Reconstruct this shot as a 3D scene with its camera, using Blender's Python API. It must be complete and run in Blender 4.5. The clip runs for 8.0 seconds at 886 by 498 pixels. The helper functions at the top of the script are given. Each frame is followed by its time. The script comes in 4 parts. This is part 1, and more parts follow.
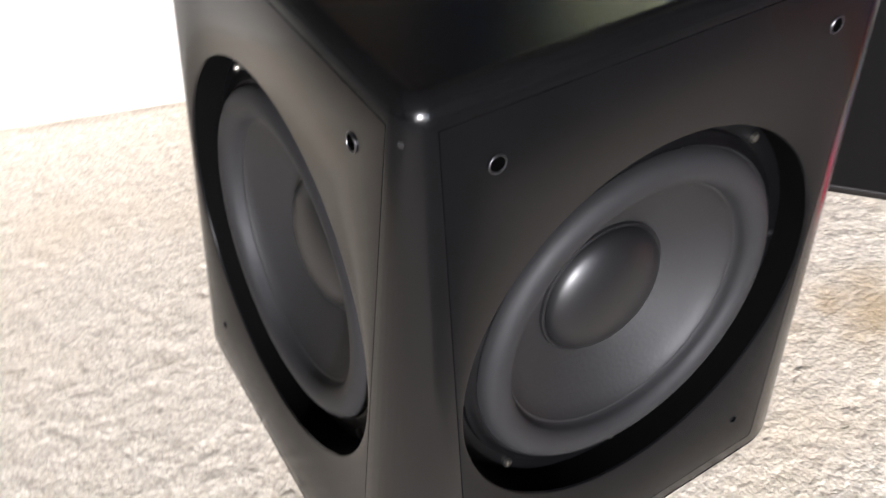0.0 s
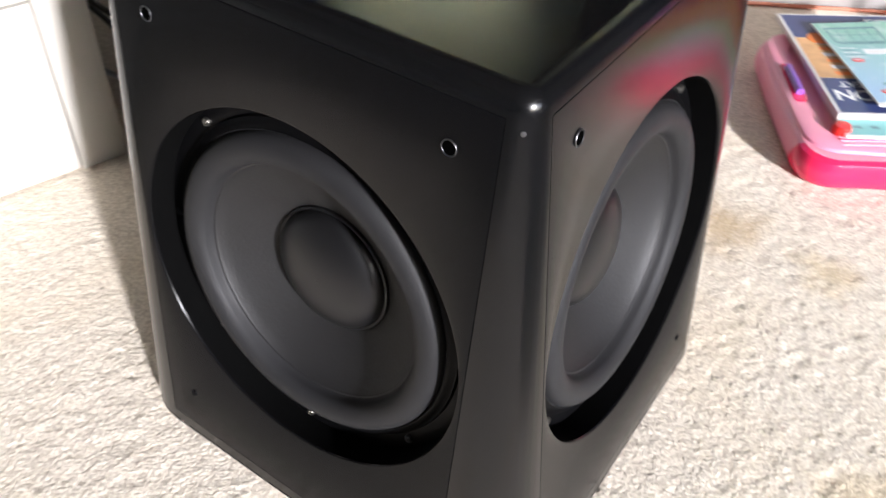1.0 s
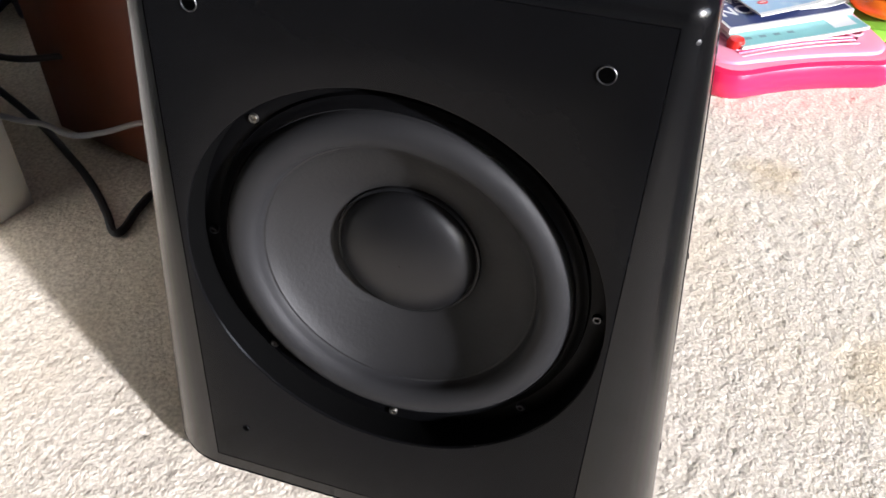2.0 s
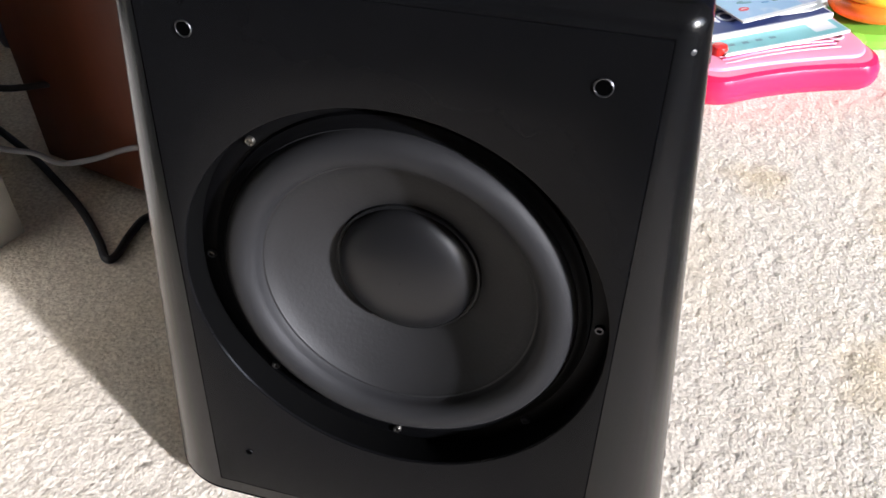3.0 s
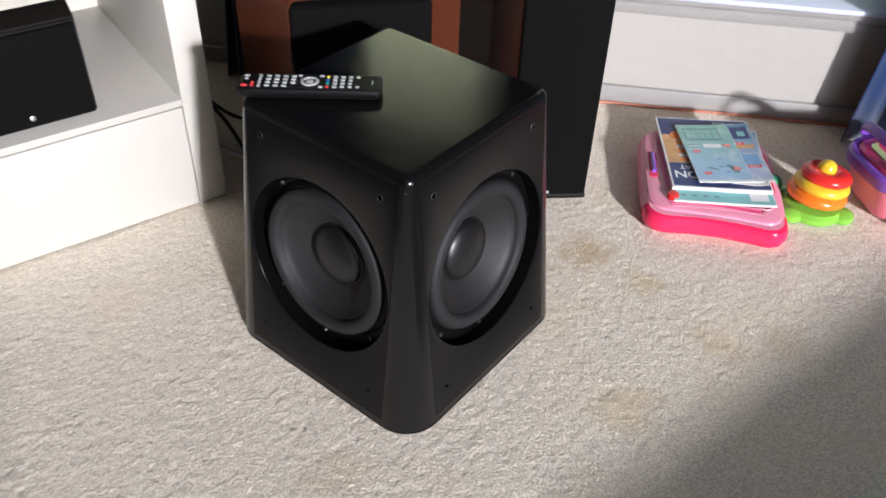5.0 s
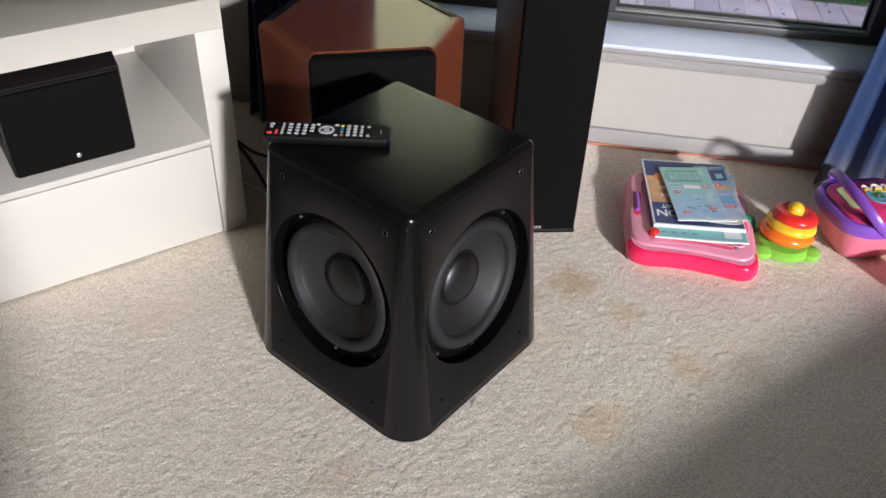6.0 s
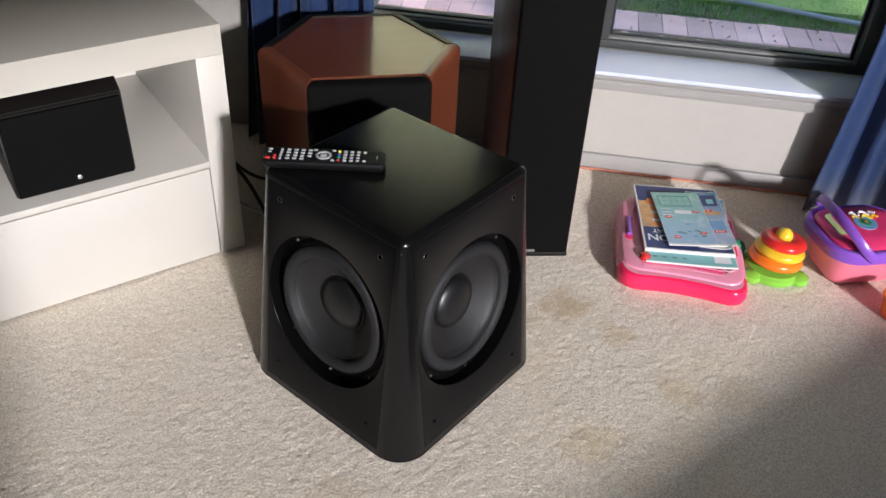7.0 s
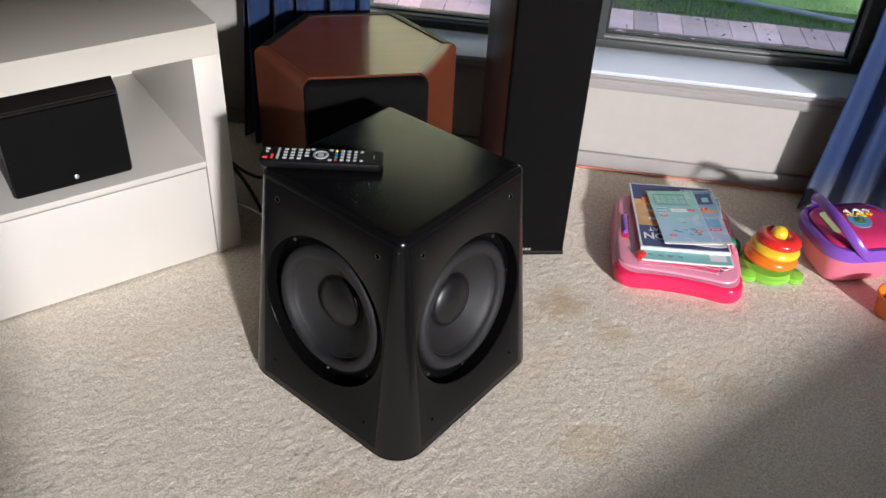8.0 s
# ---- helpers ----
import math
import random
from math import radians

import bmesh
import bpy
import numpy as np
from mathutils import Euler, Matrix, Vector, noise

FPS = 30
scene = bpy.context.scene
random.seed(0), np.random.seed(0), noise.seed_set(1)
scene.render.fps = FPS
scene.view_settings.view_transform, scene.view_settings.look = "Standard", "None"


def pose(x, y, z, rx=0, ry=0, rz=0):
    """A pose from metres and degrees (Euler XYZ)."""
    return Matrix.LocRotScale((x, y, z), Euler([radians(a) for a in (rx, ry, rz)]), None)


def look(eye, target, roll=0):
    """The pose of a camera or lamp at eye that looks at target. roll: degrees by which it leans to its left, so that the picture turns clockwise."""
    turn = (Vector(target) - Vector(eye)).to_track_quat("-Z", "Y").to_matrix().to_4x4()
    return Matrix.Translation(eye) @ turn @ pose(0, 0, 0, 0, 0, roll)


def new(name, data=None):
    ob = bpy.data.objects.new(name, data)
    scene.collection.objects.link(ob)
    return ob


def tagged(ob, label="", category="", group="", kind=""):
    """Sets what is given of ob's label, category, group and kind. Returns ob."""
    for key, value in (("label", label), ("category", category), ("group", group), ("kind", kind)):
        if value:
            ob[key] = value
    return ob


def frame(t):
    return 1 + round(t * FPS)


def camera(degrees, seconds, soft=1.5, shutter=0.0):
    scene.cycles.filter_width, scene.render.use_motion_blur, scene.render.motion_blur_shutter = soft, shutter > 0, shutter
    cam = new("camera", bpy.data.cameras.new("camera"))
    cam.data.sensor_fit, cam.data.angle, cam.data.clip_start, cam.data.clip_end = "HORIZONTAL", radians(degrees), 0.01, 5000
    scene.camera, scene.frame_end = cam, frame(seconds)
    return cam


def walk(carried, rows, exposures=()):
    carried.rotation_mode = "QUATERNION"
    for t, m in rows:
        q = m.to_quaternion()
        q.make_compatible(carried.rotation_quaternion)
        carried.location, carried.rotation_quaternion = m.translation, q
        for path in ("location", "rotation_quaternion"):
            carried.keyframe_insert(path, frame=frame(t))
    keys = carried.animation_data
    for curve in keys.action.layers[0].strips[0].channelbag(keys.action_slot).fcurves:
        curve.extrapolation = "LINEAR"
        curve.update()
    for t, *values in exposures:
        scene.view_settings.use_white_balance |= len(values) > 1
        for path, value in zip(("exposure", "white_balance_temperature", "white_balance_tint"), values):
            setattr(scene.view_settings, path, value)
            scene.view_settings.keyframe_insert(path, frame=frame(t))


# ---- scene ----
# camera and its way
cam = camera(55.2, 8.0, shutter=0.4)
PATH = [
    (0.0, 0.0743, -0.5213, 0.6393, -45.15, 12.77, 0.21),
    (0.2, 0.0516, -0.5285, 0.6471, -43.77, 7.79, 0.43),
    (0.5, -0.0058, -0.5530, 0.6389, -43.64, -0.45, 2.82),
    (0.8, -0.0624, -0.5729, 0.6527, -42.70, -4.12, 1.15),
    (1.0, -0.1032, -0.5683, 0.6501, -42.87, -11.62, 2.58),
    (1.2, -0.1414, -0.5598, 0.6453, -43.08, -16.04, 3.03),
    (1.5, -0.2248, -0.5349, 0.6303, -43.47, -21.57, 0.88),
    (1.7, -0.2515, -0.5208, 0.6183, -43.17, -25.55, 1.59),
    (2.8, -0.2776, -0.4945, 0.6069, -41.75, -30.61, 0.47),
    (3.0, -0.2744, -0.5024, 0.6127, -41.74, -29.63, 0.16),
    (3.2, -0.2637, -0.5227, 0.6246, -41.21, -28.61, 0.48),
    (3.5, -0.2012, -0.6029, 0.6700, -41.35, -24.39, 0.92),
    (3.8, -0.1278, -0.6973, 0.7538, -41.86, -18.53, 0.83),
    (4.0, -0.1059, -0.7618, 0.8238, -42.03, -14.61, 0.28),
    (4.2, -0.1007, -0.8191, 0.8645, -41.60, -13.42, 0.79),
    (5.3, -0.0566, -1.1681, 1.0857, -38.82, -5.47, 2.34),
    (5.5, -0.0567, -1.1970, 1.1108, -38.26, -4.92, 2.36),
    (6.0, -0.0610, -1.2170, 1.1399, -37.89, -6.52, 2.59),
    (6.5, -0.0607, -1.2311, 1.1565, -36.69, -6.60, 2.82),
    (7.0, -0.0594, -1.2344, 1.1623, -36.57, -6.76, 3.17),
    (7.5, -0.0577, -1.2354, 1.1666, -36.62, -6.79, 3.36),
    (8.0, -0.0628, -1.2372, 1.1664, -36.68, -7.16, 3.29),
]
EXPOSURES = [(t, e, k, 12.5) for t, e, k in ((0.0, 2.28, 5360), (1.0, 2.40, 5360), (3.2, 2.38, 5230), (4.2, 2.15, 5260), (5.3, 1.56, 5300), (6.0, 1.48, 5380), (8.0, 1.48, 5430))]
walk(cam, [(t, pose(x, y, z, 90 + pitch, 0, yaw) @ pose(0, 0, 0, 0, 0, roll)) for t, x, y, z, pitch, yaw, roll in PATH], EXPOSURES)

# sky and a low warm sun that comes in through the window behind the camera
SUN_WAY = Vector((-0.335, 0.944, -0.325)).normalized()
world = bpy.data.worlds.new("sky")
scene.world = world
world.use_nodes = True
wt = world.node_tree
sky = wt.nodes.new("ShaderNodeTexSky")
sky.sky_type, sky.sun_disc = "NISHITA", False
sky.sun_elevation, sky.sun_rotation = radians(18.0), radians(160.5)
wt.links.new(sky.outputs["Color"], wt.nodes["Background"].inputs["Color"])
wt.nodes["Background"].inputs["Strength"].default_value = 0.15
sun_data = bpy.data.lights.new("sun", "SUN")
sun_data.energy, sun_data.angle, sun_data.color = 1.8, radians(3.0), (1.0, 0.875, 0.75)
sun = new("sun", sun_data)
sun.matrix_world = look((0, 0, 0), SUN_WAY)


# ---- materials ----
def mat(name, color, rough=0.5, metal=0.0, coat=0.0, var=0.0, scale=40.0, bump=0.0, bump_scale=200.0, spec=0.5, detail=4.0, stretch=(1, 1, 1), color2=None, rvar=0.0):
    """A principled surface with two scales of colour variation, uneven gloss and fine relief."""
    m = bpy.data.materials.new(name)
    m.use_nodes = True
    nt = m.node_tree
    b = nt.nodes["Principled BSDF"]
    b.inputs["Roughness"].default_value = rough
    b.inputs["Metallic"].default_value = metal
    b.inputs["Coat Weight"].default_value = coat
    b.inputs["Specular IOR Level"].default_value = spec
    b.inputs["Base Color"].default_value = (*color, 1)
    tc = nt.nodes.new("ShaderNodeTexCoord")
    mp = nt.nodes.new("ShaderNodeMapping")
    mp.inputs["Scale"].default_value = stretch
    nt.links.new(tc.outputs["Object"], mp.inputs["Vector"])
    if var or color2 or rvar:
        n1 = nt.nodes.new("ShaderNodeTexNoise")
        n1.inputs["Scale"].default_value, n1.inputs["Detail"].default_value = scale, detail
        n2 = nt.nodes.new("ShaderNodeTexNoise")
        n2.inputs["Scale"].default_value, n2.inputs["Detail"].default_value = scale * 0.13, 3
        nt.links.new(mp.outputs["Vector"], n1.inputs["Vector"])
        nt.links.new(mp.outputs["Vector"], n2.inputs["Vector"])
        mean = nt.nodes.new("ShaderNodeMath")
        mean.operation = "ADD"
        nt.links.new(n1.outputs["Fac"], mean.inputs[0])
        nt.links.new(n2.outputs["Fac"], mean.inputs[1])
        rng = nt.nodes.new("ShaderNodeMapRange")
        rng.inputs["From Min"].default_value, rng.inputs["From Max"].default_value = 0.7, 1.3
        nt.links.new(mean.outputs[0], rng.inputs["Value"])
        if var or color2:
            mix = nt.nodes.new("ShaderNodeMix")
            mix.data_type = "RGBA"
            dark = color2 or tuple(c * (1 - var) for c in color)
            mix.inputs["A"].default_value, mix.inputs["B"].default_value = (*dark, 1), (*color, 1)
            nt.links.new(rng.outputs["Result"], mix.inputs["Factor"])
            nt.links.new(mix.outputs["Result"], b.inputs["Base Color"])
        if rvar:
            rr = nt.nodes.new("ShaderNodeMapRange")
            rr.inputs["To Min"].default_value, rr.inputs["To Max"].default_value = rough - rvar, rough + rvar
            nt.links.new(rng.outputs["Result"], rr.inputs["Value"])
            nt.links.new(rr.outputs["Result"], b.inputs["Roughness"])
    if bump:
        nb = nt.nodes.new("ShaderNodeTexNoise")
        nb.inputs["Scale"].default_value, nb.inputs["Detail"].default_value = bump_scale, 3
        bp = nt.nodes.new("ShaderNodeBump")
        bp.inputs["Strength"].default_value, bp.inputs["Distance"].default_value = bump, 0.001
        nt.links.new(mp.outputs["Vector"], nb.inputs["Vector"])
        nt.links.new(nb.outputs["Fac"], bp.inputs["Height"])
        nt.links.new(bp.outputs["Normal"], b.inputs["Normal"])
    return m


def glass_mat(name):
    m = bpy.data.materials.new(name)
    m.use_nodes = True
    b = m.node_tree.nodes["Principled BSDF"]
    b.inputs["Transmission Weight"].default_value, b.inputs["Roughness"].default_value = 1.0, 0.0
    b.inputs["IOR"].default_value, b.inputs["Base Color"].default_value = 1.45, (0.97, 0.98, 0.98, 1)
    return m


def carpet_mat():
    """Cream cut pile with a fleck at tuft size, painted shade between tufts, broad soiling and a few brown and yellow
    stains.
    """
    m = mat("carpet_pile", (0.56, 0.505, 0.43), 0.95, spec=0.1, bump=1.0, bump_scale=420)
    nt = m.node_tree
    b = nt.nodes["Principled BSDF"]
    b.inputs["Sheen Weight"].default_value = 0.15
    fibre = nt.nodes["Bump"]
    fibre.inputs["Distance"].default_value = 0.0008
    tc = nt.nodes["Texture Coordinate"]
    sway = nt.nodes.new("ShaderNodeTexNoise")
    sway.inputs["Scale"].default_value, sway.inputs["Detail"].default_value = 120, 2
    nt.links.new(tc.outputs["Object"], sway.inputs["Vector"])
    bent = nt.nodes.new("ShaderNodeVectorMath")
    bent.operation = "MULTIPLY_ADD"
    bent.inputs[1].default_value = (0.006, 0.006, 0.0)
    nt.links.new(sway.outputs["Color"], bent.inputs[0])
    nt.links.new(tc.outputs["Object"], bent.inputs[2])
    tuft = nt.nodes.new("ShaderNodeTexVoronoi")
    tuft.feature, tuft.inputs["Scale"].default_value = "SMOOTH_F1", 210
    tuft.inputs["Smoothness"].default_value = 0.35
    nt.links.new(bent.outputs[0], tuft.inputs["Vector"])
    pile = nt.nodes.new("ShaderNodeBump")
    pile.invert = True
    pile.inputs["Strength"].default_value, pile.inputs["Distance"].default_value = 0.5, 0.0015
    nt.links.new(tuft.outputs["Distance"], pile.inputs["Height"])
    nt.links.new(pile.outputs["Normal"], fibre.inputs["Normal"])
    fine = nt.nodes.new("ShaderNodeTexNoise")
    fine.inputs["Scale"].default_value, fine.inputs["Detail"].default_value = 260, 3
    broad = nt.nodes.new("ShaderNodeTexNoise")
    broad.inputs["Scale"].default_value, broad.inputs["Detail"].default_value = 5, 5
    ramp = nt.nodes.new("ShaderNodeValToRGB")
    ramp.color_ramp.elements[0].position, ramp.color_ramp.elements[0].color = 0.34, (0.62, 0.545, 0.435, 1)
    ramp.color_ramp.elements[1].position, ramp.color_ramp.elements[1].color = 0.60, (0.90, 0.825, 0.69, 1)
    nt.links.new(tc.outputs["Object"], fine.inputs["Vector"])
    nt.links.new(tc.outputs["Object"], broad.inputs["Vector"])
    nt.links.new(fine.outputs["Fac"], ramp.inputs["Fac"])
    soil = nt.nodes.new("ShaderNodeMapRange")
    soil.inputs["From Min"].default_value, soil.inputs["From Max"].default_value = 0.5, 0.75
    soil.inputs["To Max"].default_value = 0.5
    nt.links.new(broad.outputs["Fac"], soil.inputs["Value"])
    mix = nt.nodes.new("ShaderNodeMix")
    mix.data_type = "RGBA"
    mix.inputs["B"].default_value = (0.76, 0.64, 0.46, 1)
    nt.links.new(soil.outputs["Result"], mix.inputs["Factor"])
    # shade between tufts painted into the colour: darker away from each tuft's middle
    gap_shade = nt.nodes.new("ShaderNodeMapRange")
    gap_shade.inputs["From Min"].default_value, gap_shade.inputs["From Max"].default_value = 0.35, 0.75
    gap_shade.inputs["To Max"].default_value = 0.28
    nt.links.new(tuft.outputs["Distance"], gap_shade.inputs["Value"])
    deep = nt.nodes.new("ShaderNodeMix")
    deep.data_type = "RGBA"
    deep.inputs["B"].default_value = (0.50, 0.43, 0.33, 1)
    nt.links.new(gap_shade.outputs["Result"], deep.inputs["Factor"])
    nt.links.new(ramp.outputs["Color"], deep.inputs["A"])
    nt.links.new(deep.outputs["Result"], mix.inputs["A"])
    last = mix.outputs["Result"]
    warp = nt.nodes.new("ShaderNodeTexNoise")
    warp.inputs["Scale"].default_value, warp.inputs["Detail"].default_value = 22, 4
    nt.links.new(tc.outputs["Object"], warp.inputs["Vector"])
    wv = nt.nodes.new("ShaderNodeVectorMath")
    wv.operation = "MULTIPLY_ADD"
    wv.inputs[1].default_value = (0.11, 0.11, 0.0)
    nt.links.new(warp.outputs["Color"], wv.inputs[0])
    nt.links.new(tc.outputs["Object"], wv.inputs[2])
    for x, y, r, amount, tint in ((0.37, 0.115, 0.075, 0.6, (0.46, 0.31, 0.12)), (0.455, 0.02, 0.05, 0.45, (0.52, 0.38, 0.15)), (0.345, -0.26, 0.08, 0.38, (0.58, 0.43, 0.19)),
                                  (-0.11, -0.36, 0.07, 0.3, (0.52, 0.37, 0.2)), (0.54, -0.145, 0.06, 0.35, (0.55, 0.41, 0.2)), (0.65, -0.15, 0.07, 0.3, (0.5, 0.38, 0.2)), (0.27, 0.08, 0.05, 0.35, (0.44, 0.32, 0.16))):
        sub = nt.nodes.new("ShaderNodeVectorMath")
        sub.operation = "DISTANCE"
        sub.inputs[1].default_value = (x + 0.055, y + 0.055, 0)
        nt.links.new(wv.outputs[0], sub.inputs[0])
        mr = nt.nodes.new("ShaderNodeMapRange")
        mr.interpolation_type = "SMOOTHSTEP"
        mr.inputs["From Min"].default_value, mr.inputs["From Max"].default_value = r * 0.15, r
        mr.inputs["To Min"].default_value, mr.inputs["To Max"].default_value = amount, 0.0
        nt.links.new(sub.outputs["Value"], mr.inputs["Value"])
        mx = nt.nodes.new("ShaderNodeMix")
        mx.data_type = "RGBA"
        mx.inputs["B"].default_value = (*tint, 1)
        nt.links.new(mr.outputs["Result"], mx.inputs["Factor"])
        nt.links.new(last, mx.inputs["A"])
        last = mx.outputs["Result"]
    nt.links.new(last, b.inputs["Base Color"])
    return m


def wood_mat(name, light, dark, rough=0.3, along=(1, 1, 0.06), coat=0.5):
    m = mat(name, light, rough, coat=coat, color2=dark, scale=55, stretch=along, detail=8, bump=0.03, bump_scale=160, rvar=0.04)
    m.node_tree.nodes["Principled BSDF"].inputs["Coat Roughness"].default_value = 0.3
    return m


def brick_mat():
    m = mat("paving_brick", (0.84, 0.56, 0.56), 0.85, var=0.25, scale=60, bump=0.6, bump_scale=150)
    nt = m.node_tree
    info = nt.nodes.new("ShaderNodeObjectInfo")
    hue = nt.nodes.new("ShaderNodeHueSaturation")
    mr = nt.nodes.new("ShaderNodeMapRange")
    mr.inputs["To Min"].default_value, mr.inputs["To Max"].default_value = 0.78, 1.22
    nt.links.new(info.outputs["Random"], mr.inputs["Value"])
    nt.links.new(mr.outputs["Result"], hue.inputs["Value"])
    b = nt.nodes["Principled BSDF"]
    src = b.inputs["Base Color"].links[0].from_socket
    nt.links.new(src, hue.inputs["Color"])
    nt.links.new(hue.outputs["Color"], b.inputs["Base Color"])
    return m


def fade_mat(name, low, high, y0, y1):
    """Printed paper whose ink fades from one colour to another along y, with pale blotches."""
    m = mat(name, high, 0.42, var=0.1, scale=40)
    nt = m.node_tree
    b = nt.nodes["Principled BSDF"]
    xyz = nt.nodes.new("ShaderNodeSeparateXYZ")
    nt.links.new(nt.nodes["Texture Coordinate"].outputs["Object"], xyz.inputs[0])
    mr = nt.nodes.new("ShaderNodeMapRange")
    mr.inputs["From Min"].default_value, mr.inputs["From Max"].default_value = y0, y1
    nt.links.new(xyz.outputs["Y"], mr.inputs["Value"])
    mix = nt.nodes.new("ShaderNodeMix")
    mix.data_type = "RGBA"
    mix.inputs["A"].default_value, mix.inputs["B"].default_value = (*low, 1), (*high, 1)
    nt.links.new(mr.outputs["Result"], mix.inputs["Factor"])
    blot = nt.nodes.new("ShaderNodeTexNoise")
    blot.inputs["Scale"].default_value, blot.inputs["Detail"].default_value = 38, 5
    nt.links.new(nt.nodes["Texture Coordinate"].outputs["Object"], blot.inputs["Vector"])
    br = nt.nodes.new("ShaderNodeMapRange")
    br.inputs["From Min"].default_value, br.inputs["From Max"].default_value, br.inputs["To Max"].default_value = 0.52, 0.75, 0.55
    nt.links.new(blot.outputs["Fac"], br.inputs["Value"])
    pale = nt.nodes.new("ShaderNodeMix")
    pale.data_type = "RGBA"
    pale.inputs["B"].default_value = (0.68, 0.72, 0.72, 1)
    nt.links.new(br.outputs["Result"], pale.inputs["Factor"])
    nt.links.new(mix.outputs["Result"], pale.inputs["A"])
    nt.links.new(pale.outputs["Result"], b.inputs["Base Color"])
    return m


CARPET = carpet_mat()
PAPER_FADE = fade_mat("green_to_blue_print", (0.34, 0.50, 0.66), (0.27, 0.50, 0.40), -0.07, 0.08)
PAPER_PHOTO = fade_mat("blue_photo_print", (0.40, 0.46, 0.62), (0.12, 0.26, 0.36), -0.06, 0.09)
WALL = mat("wall_paint", (0.42, 0.40, 0.36), 0.7, var=0.06, scale=30, bump=0.1, bump_scale=300)
CEIL = mat("ceiling_paint", (0.8, 0.8, 0.78), 0.8, var=0.05, scale=20, bump=0.1)
# white sill paint with the blue of the sky's light put into its colour
SILL_SKY_TINT = mat("glossy_sill_sky_tint", (0.56, 0.60, 0.71), 0.45, var=0.05, scale=25, bump=0.04)
TRIM = mat("trim_paint", (0.33, 0.318, 0.30), 0.32, var=0.06, scale=25, bump=0.08)
RED_EDGE = mat("tack_strip", (0.62, 0.25, 0.15), 0.8, var=0.3, scale=60)
LACQUER = mat("black_satin_lacquer", (0.0040, 0.0040, 0.0043), 0.22, var=0.2, scale=30, bump=0.02, bump_scale=500, rvar=0.012, spec=0.38)
PANEL = mat("black_satin_panel", (0.0042, 0.0042, 0.0046), 0.21, var=0.2, scale=30, bump=0.02, bump_scale=600, rvar=0.015, spec=0.12)
WALL_FAR = mat("far_wall_paint", (0.25, 0.235, 0.22), 0.8, var=0.06, scale=30, bump=0.1, bump_scale=300)
RECESS = mat("black_recess", (0.0025, 0.0025, 0.0025), 0.9, var=0.2, spec=0.02)
FRAME_BLACK = mat("black_driver_frame", (0.002, 0.002, 0.0023), 0.45, var=0.2, spec=0.16)
RUBBER = mat("rubber_surround", (0.015, 0.015, 0.0158), 0.62, var=0.15, scale=25, bump=0.05, rvar=0.05, spec=0.3)
CONE = mat("grey_paper_cone", (0.0085, 0.0083, 0.0084), 0.6, var=0.2, scale=18, bump=0.2, bump_scale=350, rvar=0.06)
CAP = mat("dust_cap_coat", (0.0055, 0.0055, 0.006), 0.4, var=0.2, scale=20, bump=0.05)
STEEL = mat("zinc_screw", (0.45, 0.43, 0.38), 0.35, metal=1.0, var=0.2)
DARK_STEEL = mat("dull_steel", (0.16, 0.16, 0.165), 0.4, metal=1.0, var=0.2)
HOLE_SHADE = mat("hole_shade", (0.001, 0.001, 0.001), 0.9, spec=0.0)
WHITE = mat("white_cabinet_lacquer", (0.53, 0.51, 0.455), 0.4, var=0.03, scale=12, bump=0.03, rvar=0.04)
BLACK_VINYL = mat("black_vinyl", (0.0062, 0.005, 0.0043), 0.5, spec=0.22, var=0.2, bump=0.15, bump_scale=400)
GRILLE = mat("black_grille_cloth", (0.0035, 0.0033, 0.0032), 0.9, spec=0.1, var=0.25, scale=300, bump=0.5, bump_scale=900)
SILVER = mat("silver_badge", (0.75, 0.75, 0.75), 0.3, metal=0.9, var=0.1)
CHERRY = wood_mat("cherry_veneer", (0.125, 0.034, 0.014), (0.085, 0.021, 0.008), 0.36, coat=0.3)
CHERRY_TOP = wood_mat("cherry_top_veneer", (0.11, 0.033, 0.014), (0.075, 0.02, 0.009), 0.15, along=(0.08, 1, 1))
MAHOG = wood_mat("mahogany_veneer", (0.085, 0.015, 0.009), (0.06, 0.010, 0.006), 0.4, coat=0.12)
CURTAIN = mat("blue_curtain_cloth", (0.012, 0.034, 0.112), 0.8, var=0.35, scale=80, bump=0.3, bump_scale=600, stretch=(1, 1, 0.4), spec=0.25)
CURTAIN.node_tree.nodes["Principled BSDF"].inputs["Sheen Weight"].default_value = 0.3
ALU = mat("window_aluminium", (0.055, 0.058, 0.056), 0.45, metal=0.3, var=0.1, scale=20)
TRACK = mat("worn_track_metal", (0.22, 0.22, 0.21), 0.7, metal=0.0, var=0.3, scale=30)
GASKET = mat("black_gasket", (0.01, 0.01, 0.012), 0.6)
GLASS = glass_mat("window_glass")
CABLE_BLACK = mat("black_cable", (0.012, 0.012, 0.013), 0.45, var=0.1)
CABLE_GREY = mat("grey_cable", (0.30, 0.30, 0.31), 0.45, var=0.1)
MAGENTA = mat("magenta_plastic", (0.80, 0.022, 0.10), 0.2, var=0.06, scale=15, spec=0.5)
PINK = mat("pink_plastic", (0.85, 0.31, 0.43), 0.3, var=0.06, scale=15)
PALE_PINK = mat("pale_pink_screen", (0.80, 0.42, 0.50), 0.35, var=0.08, scale=20)
RED = mat("red_plastic", (0.75, 0.03, 0.02), 0.22, var=0.06, scale=20)
YELLOW = mat("yellow_plastic", (0.85, 0.55, 0.02), 0.22, var=0.06, scale=20)
ORANGE = mat("orange_plastic", (0.85, 0.20, 0.01), 0.22, var=0.06, scale=20)
